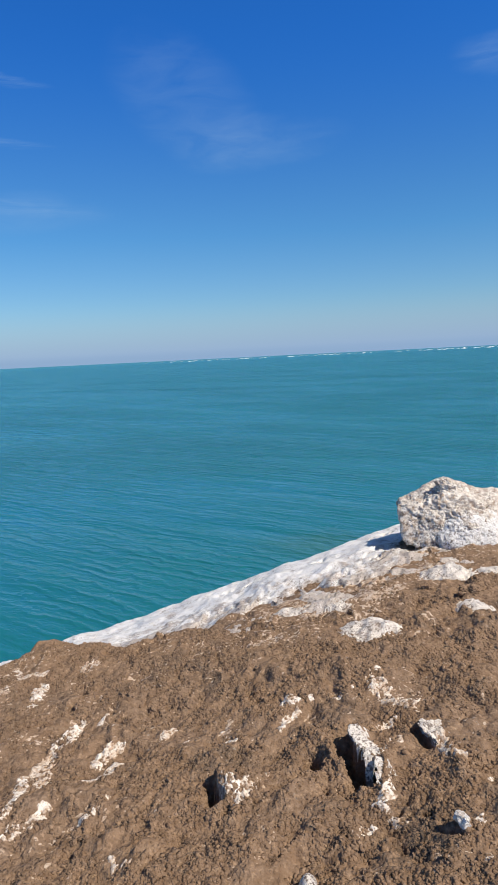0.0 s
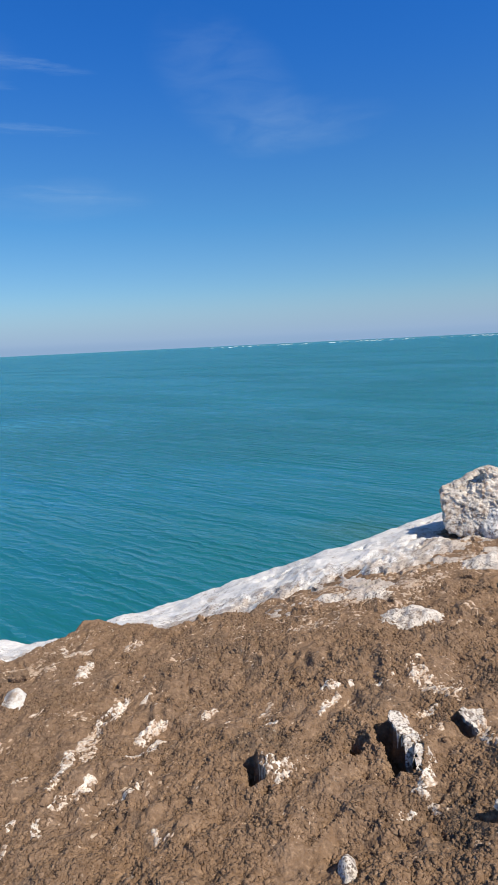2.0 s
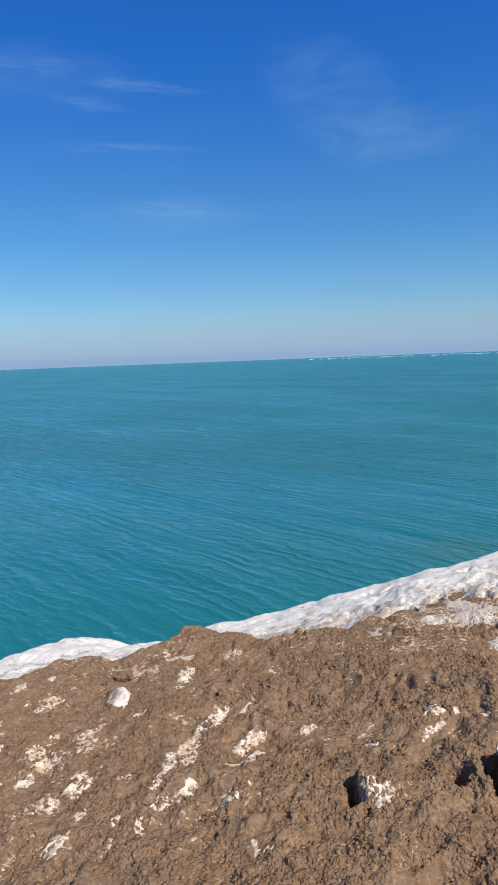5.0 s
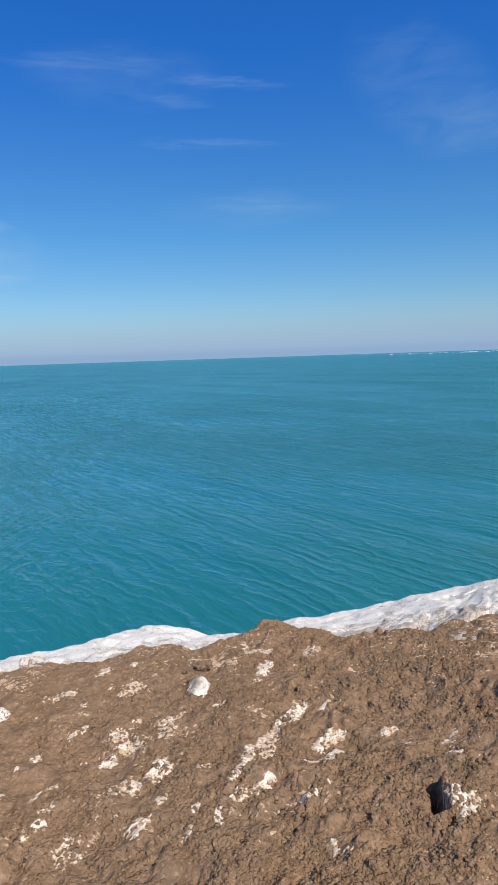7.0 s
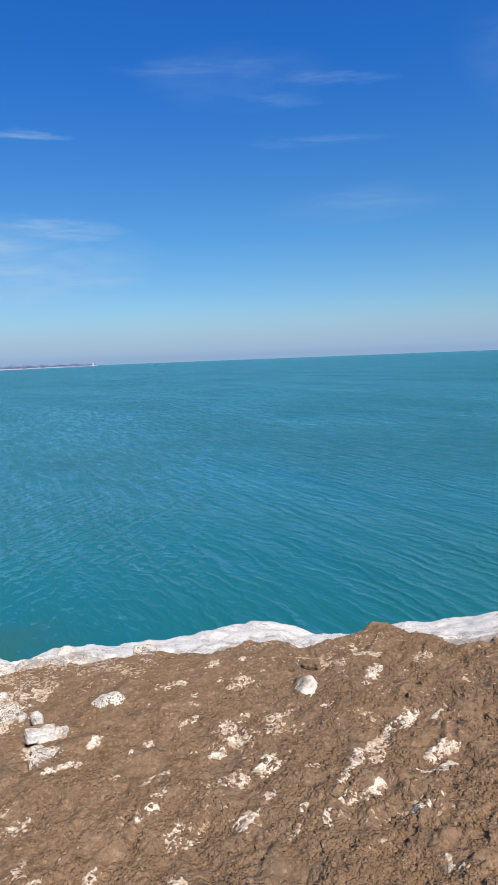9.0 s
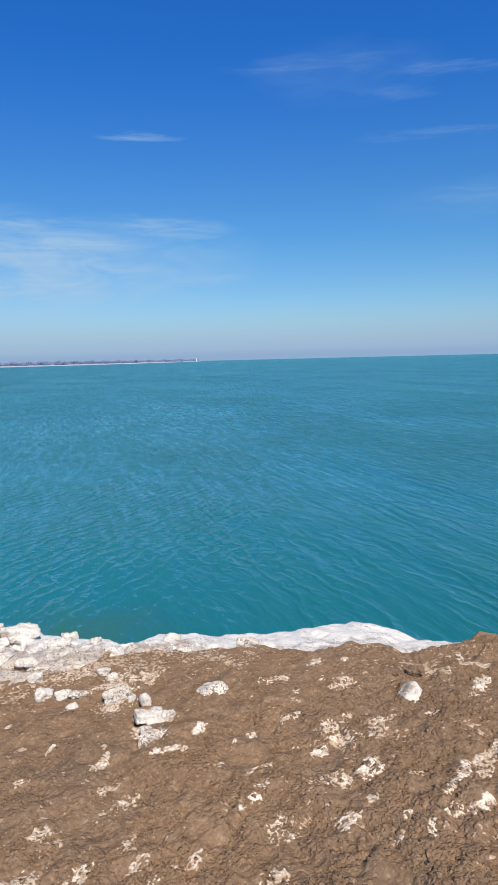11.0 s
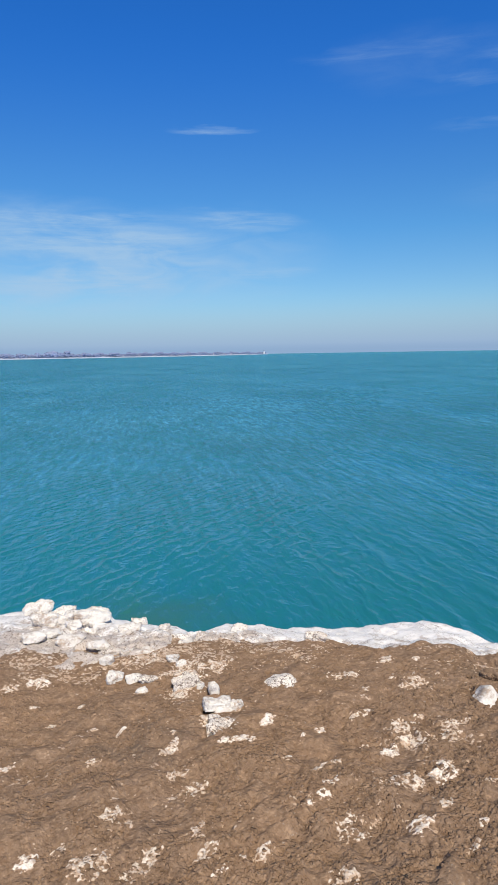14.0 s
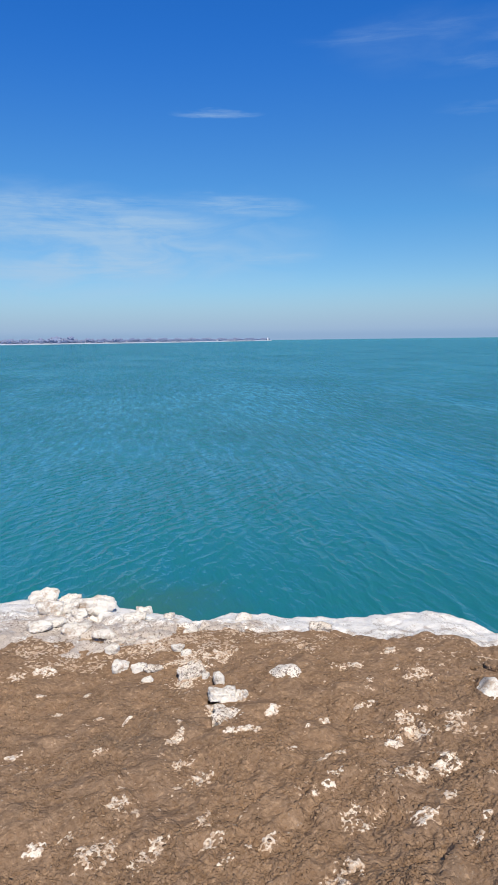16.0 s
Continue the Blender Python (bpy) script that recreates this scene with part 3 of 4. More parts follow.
def snow_streak(way, wide, lace, rise):
    """Old snow caught in the crust along a short line: its width, how lacy its rim is, and how far it stands proud."""
    step, half = 0.0029, wide * 0.64
    pad = half * 1.3 + 0.03
    nodes = [Vector(q) for q in way]
    lo = Vector((min(q.x for q in nodes) - pad, min(q.y for q in nodes) - 1.5 * pad))
    hi = Vector((max(q.x for q in nodes) + pad, max(q.y for q in nodes) + 1.5 * pad))
    nx, ny = int((hi.x - lo.x) / step) + 3, int((hi.y - lo.y) / step) + 3
    gx, gy = np.meshgrid(np.linspace(lo.x, hi.x, nx), np.linspace(lo.y, hi.y, ny), indexing="ij")
    sx = gx + 0.35 * half * fbm(gx * 0.35 / half, gy * 0.35 / half, 205, 2)
    sy = gy + 0.35 * half * fbm(gx * 0.35 / half, gy * 0.35 / half, 207, 2)
    far = np.full(gx.shape, 9.0)
    for k in range(max(1, len(nodes) - 1)):
        a, b = nodes[k], nodes[min(k + 1, len(nodes) - 1)]
        d = b - a
        u = np.clip(((sx - a.x) * d.x + (sy - a.y) * d.y) / max(d.length_squared, 1e-9), 0, 1)
        # snow lies longer towards the lake than across
        far = np.minimum(far, np.hypot(sx - a.x - u * d.x, (sy - a.y - u * d.y) / 1.4))
    body = 1 - (far / half) ** 2
    ragged = 0.45 * fbm(gx * 18, gy * 18, 201, 2) + 0.80 * fbm(gx * 46, gy * 42, 203, 2) + 0.60 * fbm(gx * 105, gy * 95, 209, 2)
    show = np.clip(body, -1.5, 0.75) + (0.45 + 0.9 * lace) * ragged - 0.40 * lace
    gz = earth(gx, gy, 0.9) + np.clip(show * 0.010, -0.008, 0.0030) + 0.45 * rise * smooth(0.7 * show) * (0.8 + 0.5 * fbm(gx * 30, gy * 30, 211, 2))
    faces = grid_faces(nx, ny)
    kept = (show.ravel()[faces] > -0.2).any(1).reshape(nx - 1, ny - 1)
    island = islands(kept)
    counts = np.bincount(island[kept])
    largest = island == counts.argmax()
    if counts.max() < 4:
        return
    OFFCUTS.append((np.stack([gx, gy, gz], -1).reshape(-1, 3), faces[(kept & ~largest).ravel()]))
    faces = faces[largest.ravel() & kept.ravel()]
    used, back = np.unique(faces, return_inverse=True)
    mid = nodes[len(nodes) // 2]
    base = np.array([mid.x, mid.y, float(earth(np.array([mid.x]), np.array([mid.y]))[0])])
    me = mesh_from("snow_patch", np.stack([gx, gy, gz], -1).reshape(-1, 3)[used] - base, back.reshape(-1, 4), LACE_SNOW if lace >= 0.85 else PATCH_SNOW)
    rim = 1.0 - smooth(show.ravel()[used] / 0.55)
    me.attributes.new("rim", "FLOAT", "POINT").data.foreach_set("value", rim.astype(np.float32))
    ob = new("snow_patch", me)
    ob.location = base
    kind = "ragged lacy patch of dirty old snow" if lace > 0.75 else "compact patch of white old snow"
    tagged(ob, kind + " caught in brown earth", "snow patch", "snow patches in the earth")


LUMP_SEED = [0]


def lump_mesh(name, size, mat, level=4, cuts=11, rough=0.16, wedge=0.0, pitted=0.0, planes=(), sharp=12.0):
    """A broken lump of the given size: a ball cut by planes, with softened edges and a torn, pitted skin; wedge: how far it falls off to one side."""
    LUMP_SEED[0] += 1
    rng = random.Random(LUMP_SEED[0])
    off = Vector((LUMP_SEED[0] * 7.31, LUMP_SEED[0] * 3.17, LUMP_SEED[0] * 1.93))
    sides = [(Vector(m).normalized(), d) for m, d in planes]
    if not planes:
        for m in ((1, 0, 0), (-1, 0, 0), (0, 1, 0), (0, -1, 0), (0, 0, 1), (0, 0, -1)):
            sides.append(((Vector(m) + Vector((rng.uniform(-0.2, 0.2), rng.uniform(-0.2, 0.2), rng.uniform(-0.2, 0.2)))).normalized(), rng.uniform(0.8, 1.0)))
    while len(sides) < cuts:
        m = Vector((rng.uniform(-1, 1), rng.uniform(-1, 1), rng.uniform(-0.6, 1)))
        if m.length > 0.3:
            sides.append((m.normalized(), rng.uniform(0.85, 1.15)))
    bm = bmesh.new()
    bmesh.ops.create_icosphere(bm, subdivisions=level, radius=1.0)
    big, small = max(size), (size[0] * size[1] * size[2]) ** (1 / 3)
    for v in bm.verts:
        n = v.co.normalized()
        total = 1.4 ** -sharp
        for m, d in sides:
            c = n.dot(m)
            if c > 0.05:
                total += (d / c) ** -sharp
        p = n * total ** (-1 / sharp)
        p = Vector((p.x * size[0] / 2, p.y * size[1] / 2, p.z * size[2] / 2))
        q = p / big
        d = rough * (0.45 * noise.noise(q * 2.4 + off) + 0.22 * noise.noise(q * 6.0 + off) + 0.12 * noise.noise(q * 15.0 + off) + 0.07 * noise.noise(q * 34.0 + off))
        if pitted:
            d -= pitted * (0.30 * max(0.0, noise.noise(q * 9.0 - off)) + 0.35 * max(0.0, noise.noise(q * 22.0 - off)) + 0.25 * max(0.0, noise.noise(q * 48.0 - off)))
        p = p + n * (d * small)
        lift = 1.0 - wedge * (p.x / size[0] + 0.5)
        v.co = Vector((p.x, p.y, (p.z + size[2] / 2) * lift))
    for f in bm.faces:
        f.smooth = True
    me = bpy.data.meshes.new(name)
    bm.to_mesh(me)
    bm.free()
    me.materials.append(mat)
    return me


def lump(name, x, y, wide, high, bearing, mat, label, category, group, sink=0.18, **shape):
    wide = wide * 1.15
    size = (wide, max(wide * 0.55, high * 0.5), high * 0.85)
    ob = new(name, lump_mesh(name, size, mat, **shape))
    ob.location = (x, y, resting(x, y) - sink * size[2])
    ob.rotation_euler = (0, 0, radians(-bearing))
    return tagged(ob, label, category, group)


def snow_chunk(x, y, wide, high, bearing):
    return lump("snow_chunk", x, y, wide, high, bearing, CHUNK_SNOW, "white lump of refrozen snow lying on the bank", "snow chunk", "loose lumps of snow", level=5, rough=0.4, pitted=0.12)


def dirty_chunk(x, y, wide, high, bearing):
    return lump("ice_chunk", x, y, wide, high, bearing, DIRTY_ICE, "sandy tan and white lump of dirty ice", "ice chunk", "loose lumps of dirty ice", level=5, rough=0.45, pitted=0.28)


def ice_block(x, y, wide, high, bearing):
    return lump("ice_block", x, y, wide, high, bearing, CHUNK_SNOW, "squared white block of ice lying beside a hole", "ice block", "", level=5, cuts=6, rough=0.35, pitted=0.14, sharp=16.0)


def earth_clod(x, y, wide, high, bearing):
    return lump("earth_clod", x, y, wide, high, bearing, EARTH, "brown frozen clod of sandy earth", "clod", "clods of earth", level=5, rough=0.6, pitted=0.2)


def snow_mound(x, y, wide, high, bearing, mat=None):
    """A low mound of old snow that melts into what it lies on."""
    w, d, step = wide * 0.55, max(wide * 0.36, high * 0.9), 0.006
    nx, ny = int(2.4 * w / step) + 4, int(2.4 * d / step) + 4
    lx, ly = np.meshgrid(np.linspace(-1.2, 1.2, nx) * w, np.linspace(-1.2, 1.2, ny) * d, indexing="ij")
    a = radians(-bearing)
    gx, gy = x + lx * math.cos(a) - ly * math.sin(a), y + lx * math.sin(a) + ly * math.cos(a)
    dome = 1 - (lx / w) ** 2 - (ly / d) ** 2 + 0.40 * fbm(gx * 13, gy * 13, 221, 2) - 0.05
    show = dome + 0.45 * fbm(gx * 48, gy * 48, 223, 2) - 0.05
    under = np.maximum(earth(gx, gy, 0.1) + 0.004, snowbank(gx, gy))
    gz = under + np.clip(show * 0.03, -0.02, 0.004) + 0.36 * high * smooth(dome * 0.95) + 0.03 * high * fbm(gx * 24, gy * 24, 225, 3) * smooth(show)
    faces = grid_faces(nx, ny)
    faces = faces[(show.ravel()[faces] > -0.3).any(1)]
    used, back = np.unique(faces, return_inverse=True)
    base = np.array([x, y, resting(x, y)])
    ob = new("snow_mound", mesh_from("snow_mound", np.stack([gx, gy, gz], -1).reshape(-1, 3)[used] - base, back.reshape(-1, 4), mat or DIRTY_ICE))
    ob.location = base
    return tagged(ob, "low mound of speckled white snow frozen to the bank", "snow mound", "low mounds of snow")


def slab(row, lo, hi, reach):
    """Dirty ice that covers the back of an upturned edge of crust."""
    x0, y0, x1, y1 = row[:4]
    long = math.hypot(x1 - x0, y1 - y0)
    ex, ey = (x1 - x0) / long, (y1 - y0) / long
    nu, nv = int(long * (hi - lo + 0.3) / 0.004), int((reach * 1.3 + 0.05) / 0.004)
    u, v = np.meshgrid(np.linspace(lo - 0.15, hi + 0.15, nu), np.linspace(-0.05, reach * 1.3, nv), indexing="ij")
    gx, gy = x0 + u * long * ex - v * ey, y0 + u * long * ey + v * ex
    rag = 0.8 * fbm(gx * 22, gy * 22, 231, 2) + 0.8 * fbm(gx * 70, gy * 70, 233, 2)
    um, half = (lo + hi) / 2, (hi - lo) / 2
    _, side, _, _ = along(row, gx, gy)
    back_in = np.clip(0.014 - side, 0, 0.1)
    show = 0.9 - np.abs((u - um) / half) ** 2.5 - np.clip(v / reach, 0, 9) ** 1.5 + 0.6 * rag - np.clip((-side - 0.012) / 0.012, 0, 3)
    # the front lip hangs over the hollow
    top = earth(gx - back_in * ey, gy + back_in * ex, 0.4) + np.clip(show * 0.012, -0.012, 0.008)
    under = top - 0.014 * smooth(show / 0.4)
    faces = grid_faces(nu, nv)
    faces = faces[(show.ravel()[faces] > -0.2).any(1) & ((show.ravel()[faces] > 0.0).all(1) | (side.ravel()[faces] > 0.0).all(1))]
    used, back = np.unique(faces, return_inverse=True)
    back = back.reshape(-1, 4)
    skin = [np.stack([gx, gy, z], -1).reshape(-1, 3)[used] for z in (top, under)]
    base = np.array([(x0 + x1) / 2, (y0 + y1) / 2, float(plain((x0 + x1) / 2, 0.0))])
    ob = new("ice_slab", mesh_from("ice_slab", np.concatenate(skin) - base, np.concatenate([back, back[:, ::-1] + len(used)]), DIRTY_ICE))
    ob.location = base
    tagged(ob, "tilted speckled plate of dirty ice beside a dark hollow", "ice slab", "upturned ice slabs")


def build_boulder():
    x, y = 1.27, 4.60
    base = new("ice_boulder")
    base.location = (x, y, 0.235)
    base.rotation_euler = (0, 0, radians(-14))
    faces = [((-1, -0.05, -0.10), 0.90), ((-0.25, -1, 0.30), 0.84), ((0.35, -1, 0.75), 0.86), ((1, -0.2, 0.35), 0.95), ((-0.48, -0.15, 1), 0.80), ((0.40, -0.2, 1), 0.80), ((0, 1, 0.2), 0.9), ((0, 0, -1), 0.9)]
    body = new("body", lump_mesh("body", (0.68, 0.56, 0.40), BOULDER_ICE, level=7, cuts=12, rough=0.22, pitted=0.08, planes=faces, sharp=30.0))
    body.parent = base
    bulge = [((0.1, -1, 0.55), 0.8), ((-0.6, -0.6, 0.8), 0.85), ((0.6, -0.5, 0.8), 0.85), ((0, 0, 1), 0.9), ((-1, 0, 0.1), 1.0), ((1, 0, 0.1), 1.0), ((0, 1, 0), 1.0), ((0, 0, -1), 1.0)]
    cap = new("snow_bulge", lump_mesh("snow_bulge", (0.40, 0.30, 0.27), BULGE_SNOW, level=6, cuts=8, rough=0.14, pitted=0.10, planes=bulge, sharp=9.0))
    cap.parent = base
    cap.location = (0.13, -0.17, 0.0)
    tagged(cap, "whiter rounded bulge of snow")
    crest = new("crest", lump_mesh("crest", (0.20, 0.18, 0.14), BOULDER_ICE, level=6, cuts=13, rough=0.5, pitted=0.12))
    crest.parent = base
    crest.location = (0.03, 0.0, 0.275)
    tagged(base, "big pitted block of sandy white ice at the bank's edge", "ice boulder")


build_boulder()
slab(SCARPS[0], 0.12, 0.95, 0.065)
slab(SCARPS[2], 0.15, 0.95, 0.07)
slab(SCARPS[3], 0.1, 0.9, 0.09)

# old snow caught in the crust: the line that it follows, width, raggedness, rise
snow_streak(((-0.02, 2.17), (0.02, 2.13)), 0.060, 0.7, 0.012)
snow_streak(((-0.674, 2.750), (-0.673, 2.656), (-0.712, 2.613)), 0.053, 0.5, 0.016)
snow_streak(((-0.719, 2.555), (-0.740, 2.471), (-0.683, 2.377)), 0.053, 0.9, 0.008)
snow_streak(((-0.781, 2.412), (-0.741, 2.319), (-0.753, 2.212)), 0.040, 0.8, 0.010)
snow_streak(((-0.621, 2.210), (-0.653, 2.156), (-0.710, 2.127)), 0.034, 0.8, 0.010)
snow_streak(((-0.485, 2.571), (-0.522, 2.498)), 0.050, 0.5, 0.030)
snow_streak(((-0.441, 2.469), (-0.469, 2.407), (-0.530, 2.385)), 0.034, 0.4, 0.012)
snow_streak(((-0.948, 3.093), (-0.930, 3.025)), 0.061, 0.5, 0.012)
snow_streak(((-0.928, 2.935),), 0.039, 0.4, 0.010)
snow_streak(((-0.564, 2.789), (-0.580, 2.744)), 0.019, 0.5, 0.006)
snow_streak(((-0.308, 2.573), (-0.267, 2.632)), 0.031, 1.0, 0.006)
snow_streak(((-0.451, 2.161), (-0.487, 2.140)), 0.018, 0.7, 0.006)
snow_streak(((-0.067, 2.491), (-0.023, 2.475)), 0.016, 0.7, 0.006)
snow_streak(((-0.078, 2.572),), 0.019, 0.4, 0.006)
snow_streak(((-0.345, 1.969), (-0.331, 1.927), (-0.288, 1.918)), 0.015, 0.9, 0.005)
snow_streak(((-0.424, 2.242),), 0.016, 0.5, 0.005)
snow_streak(((-0.208, 2.534),), 0.020, 0.7, 0.005)
snow_streak(((-1.154, 3.337), (-1.087, 3.230), (-0.976, 3.246)), 0.025, 0.9, 0.005)
snow_streak(((-0.178, 2.337),), 0.020, 0.7, 0.004)
snow_streak(((0.155, 2.646), (0.201, 2.657)), 0.038, 0.4, 0.020)
snow_streak(((0.199, 2.594), (0.138, 2.497)), 0.026, 0.6, 0.005)
snow_streak(((0.505, 2.666), (0.531, 2.579), (0.602, 2.505)), 0.064, 1.0, 0.012)
snow_streak(((0.527, 2.428), (0.464, 2.403)), 0.019, 0.6, 0.006)
snow_streak(((0.521, 2.767),), 0.030, 0.6, 0.008)
snow_streak(((0.635, 2.330), (0.650, 2.251), (0.678, 2.176)), 0.036, 0.9, 0.008)
snow_streak(((0.458, 2.119), (0.424, 2.054)), 0.037, 0.5, 0.012)
snow_streak(((0.389, 1.978), (0.335, 1.957)), 0.021, 0.8, 0.005)
snow_streak(((0.352, 2.642),), 0.031, 0.5, 0.006)
snow_streak(((0.252, 2.664),), 0.025, 0.5, 0.006)
snow_streak(((0.413, 2.694),), 0.027, 0.8, 0.005)
snow_streak(((0.513, 2.305),), 0.034, 1.1, 0.004)
snow_streak(((0.438, 2.005), (0.471, 1.982)), 0.027, 1.1, 0.004)
snow_streak(((0.738, 2.087),), 0.019, 0.5, 0.006)
snow_streak(((0.651, 1.902),), 0.031, 0.8, 0.005)
snow_streak(((0.643, 1.772),), 0.031, 0.9, 0.004)
snow_streak(((0.091, 2.236),), 0.018, 0.4, 0.006)
snow_streak(((-1.038, 2.209),), 0.075, 0.5, 0.024)
snow_streak(((-1.343, 2.426), (-1.252, 2.370)), 0.094, 1.0, 0.008)
snow_streak(((-1.278, 2.247),), 0.054, 0.6, 0.008)
snow_streak(((-1.203, 2.575), (-1.132, 2.438)), 0.056, 1.0, 0.006)
snow_streak(((-1.735, 2.652), (-1.808, 2.581)), 0.044, 1.0, 0.006)
snow_streak(((-1.482, 2.774),), 0.078, 1.1, 0.005)
snow_streak(((-1.707, 2.884),), 0.057, 1.0, 0.005)
snow_streak(((-0.975, 1.937),), 0.054, 0.7, 0.008)
snow_streak(((-1.143, 1.809),), 0.080, 1.0, 0.006)
snow_streak(((-1.310, 1.784),), 0.032, 0.6, 0.005)
snow_streak(((-1.292, 1.858),), 0.034, 0.8, 0.005)
snow_streak(((-1.306, 1.921),), 0.035, 0.5, 0.005)
snow_streak(((-1.392, 2.058), (-1.399, 1.946)), 0.032, 1.0, 0.004)
snow_streak(((-0.832, 2.051),), 0.037, 0.8, 0.005)
snow_streak(((-0.740, 2.043), (-0.719, 1.992)), 0.023, 0.8, 0.004)
snow_streak(((-0.955, 2.066),), 0.032, 0.9, 0.004)
snow_streak(((-1.768, 2.101),), 0.055, 0.4, 0.010)
snow_streak(((-1.509, 2.421), (-1.534, 2.351)), 0.038, 1.0, 0.004)
snow_streak(((-0.801, 1.932),), 0.032, 0.9, 0.004)
snow_streak(((-1.531, 1.942),), 0.033, 0.8, 0.004)
snow_streak(((-1.387, 2.224),), 0.034, 0.9, 0.004)
snow_streak(((-1.031, 2.730),), 0.041, 1.0, 0.004)
snow_streak(((-1.134, 3.133),), 0.051, 1.0, 0.004)
snow_streak(((-0.891, 2.263),), 0.047, 1.1, 0.004)
snow_streak(((-1.572, 2.205),), 0.035, 0.8, 0.004)
snow_streak(((-2.922, 1.672), (-2.873, 1.694)), 0.051, 0.8, 0.010)
snow_streak(((-1.931, 1.729), (-1.901, 1.669)), 0.036, 1.0, 0.005)
snow_streak(((-2.534, 1.694),), 0.033, 1.0, 0.004)
snow_streak(((-2.201, 1.684), (-2.191, 1.642)), 0.019, 0.5, 0.006)
snow_streak(((-1.985, 1.954), (-1.873, 1.915)), 0.046, 0.9, 0.012)
snow_streak(((-1.793, 1.864), (-1.727, 1.943)), 0.036, 0.4, 0.014)
snow_streak(((-2.504, 1.520),), 0.030, 1.0, 0.004)
snow_streak(((-2.307, 1.601),), 0.026, 1.0, 0.004)
snow_streak(((-1.983, 1.766),), 0.031, 0.9, 0.004)
snow_streak(((-2.435, 1.951),), 0.036, 0.6, 0.006)
snow_streak(((-2.696, 1.549),), 0.029, 1.0, 0.004)
snow_streak(((-1.588, 2.974),), 0.032, 0.7, 0.005)
snow_streak(((-1.167, 2.401),), 0.028, 1.0, 0.005)
snow_streak(((-1.324, 2.532),), 0.036, 1.0, 0.004)
snow_streak(((-1.608, 2.568),), 0.029, 1.0, 0.004)
snow_streak(((-1.588, 2.755),), 0.031, 0.9, 0.005)
snow_streak(((-1.574, 2.088),), 0.018, 0.6, 0.005)
snow_streak(((-1.167, 2.622),), 0.028, 0.9, 0.004)
snow_streak(((-1.074, 2.279),), 0.039, 0.6, 0.012)
snow_streak(((-1.624, 1.142),), 0.082, 1.0, 0.006)
snow_streak(((-1.535, 1.302), (-1.520, 1.262)), 0.049, 0.9, 0.006)
snow_streak(((-1.518, 1.207),), 0.059, 0.9, 0.004)
snow_streak(((-1.759, 1.327),), 0.057, 1.0, 0.004)
snow_streak(((-1.504, 1.466),), 0.051, 1.1, 0.004)
snow_streak(((-1.761, 1.125),), 0.041, 1.0, 0.004)
snow_streak(((-1.416, 1.427),), 0.042, 0.9, 0.004)
snow_streak(((-1.328, 1.401),), 0.031, 0.7, 0.004)
snow_streak(((-1.284, 1.546),), 0.046, 1.0, 0.004)
snow_streak(((-1.313, 1.484),), 0.024, 0.5, 0.004)
snow_streak(((-1.027, 1.586),), 0.073, 1.1, 0.004)
snow_streak(((-1.787, 1.041),), 0.048, 0.7, 0.004)
snow_streak(((-1.678, 1.610),), 0.067, 0.9, 0.005)
snow_streak(((-1.783, 1.631),), 0.053, 0.9, 0.005)
snow_streak(((-1.150, 2.070),), 0.059, 1.1, 0.004)
snow_streak(((-0.770, 3.280),), 0.088, 1.0, 0.004)
snow_streak(((-2.320, 2.150),), 0.112, 0.7, 0.010)
snow_streak(((-2.930, 1.560),), 0.068, 0.9, 0.005)
snow_streak(((-2.320, 1.230),), 0.046, 0.6, 0.005)
snow_streak(((-2.070, 1.450),), 0.045, 0.9, 0.004)
snow_streak(((-1.110, 2.110),), 0.068, 1.1, 0.005)
snow_streak(((-2.270, 2.070),), 0.126, 1.0, 0.006)
snow_streak(((-2.320, 2.350),), 0.089, 1.0, 0.005)
snow_streak(((-2.440, 2.230),), 0.156, 1.1, 0.005)
snow_streak(((-2.740, 2.180),), 0.141, 1.1, 0.005)

# loose lumps: place, breadth, height, bearing, kind
snow_chunk(0.605, 1.88, 0.042, 0.034, 55)
snow_mound(0.20, 1.79, 0.044, 0.058, 2)
snow_mound(1.06, 3.78, 0.271, 0.116, 14)
snow_mound(1.07, 3.32, 0.161, 0.056, 17)
snow_mound(0.56, 3.20, 0.244, 0.077, 8)
snow_mound(0.45, 3.49, 0.147, 0.044, 5)
snow_mound(0.20, 3.56, 0.156, 0.071, 1)
snow_mound(1.28, 3.77, 0.098, 0.055, 18)
earth_clod(0.90, 3.58, 0.043, 0.032, 13)
earth_clod(1.09, 3.48, 0.090, 0.058, 16)
earth_clod(-1.25, 3.05, 0.088, 0.059, -26)
earth_clod(-2.08, 2.64, 0.048, 0.027, -40)
snow_chunk(-4.04, 2.29, 0.168, 0.120, -63)
snow_chunk(-3.94, 2.44, 0.151, 0.085, -61)
snow_chunk(-3.65, 2.14, 0.176, 0.108, -62)
snow_chunk(-3.56, 2.23, 0.084, 0.072, -60)
snow_chunk(-3.42, 2.19, 0.085, 0.070, -60)
snow_chunk(-3.56, 2.37, 0.250, 0.100, -59)
snow_chunk(-3.48, 2.72, 0.092, 0.068, -54)
snow_chunk(-3.18, 2.43, 0.125, 0.062, -55)
snow_chunk(-2.76, 2.50, 0.086, 0.045, -50)
snow_chunk(-2.88, 2.20, 0.084, 0.044, -55)
snow_chunk(-2.80, 2.26, 0.094, 0.040, -54)
snow_chunk(-3.12, 2.64, 0.061, 0.038, -52)
snow_chunk(-2.75, 2.92, 0.089, 0.048, -45)
snow_chunk(-3.38, 1.91, 0.131, 0.067, -63)
snow_chunk(-3.38, 2.02, 0.117, 0.051, -62)
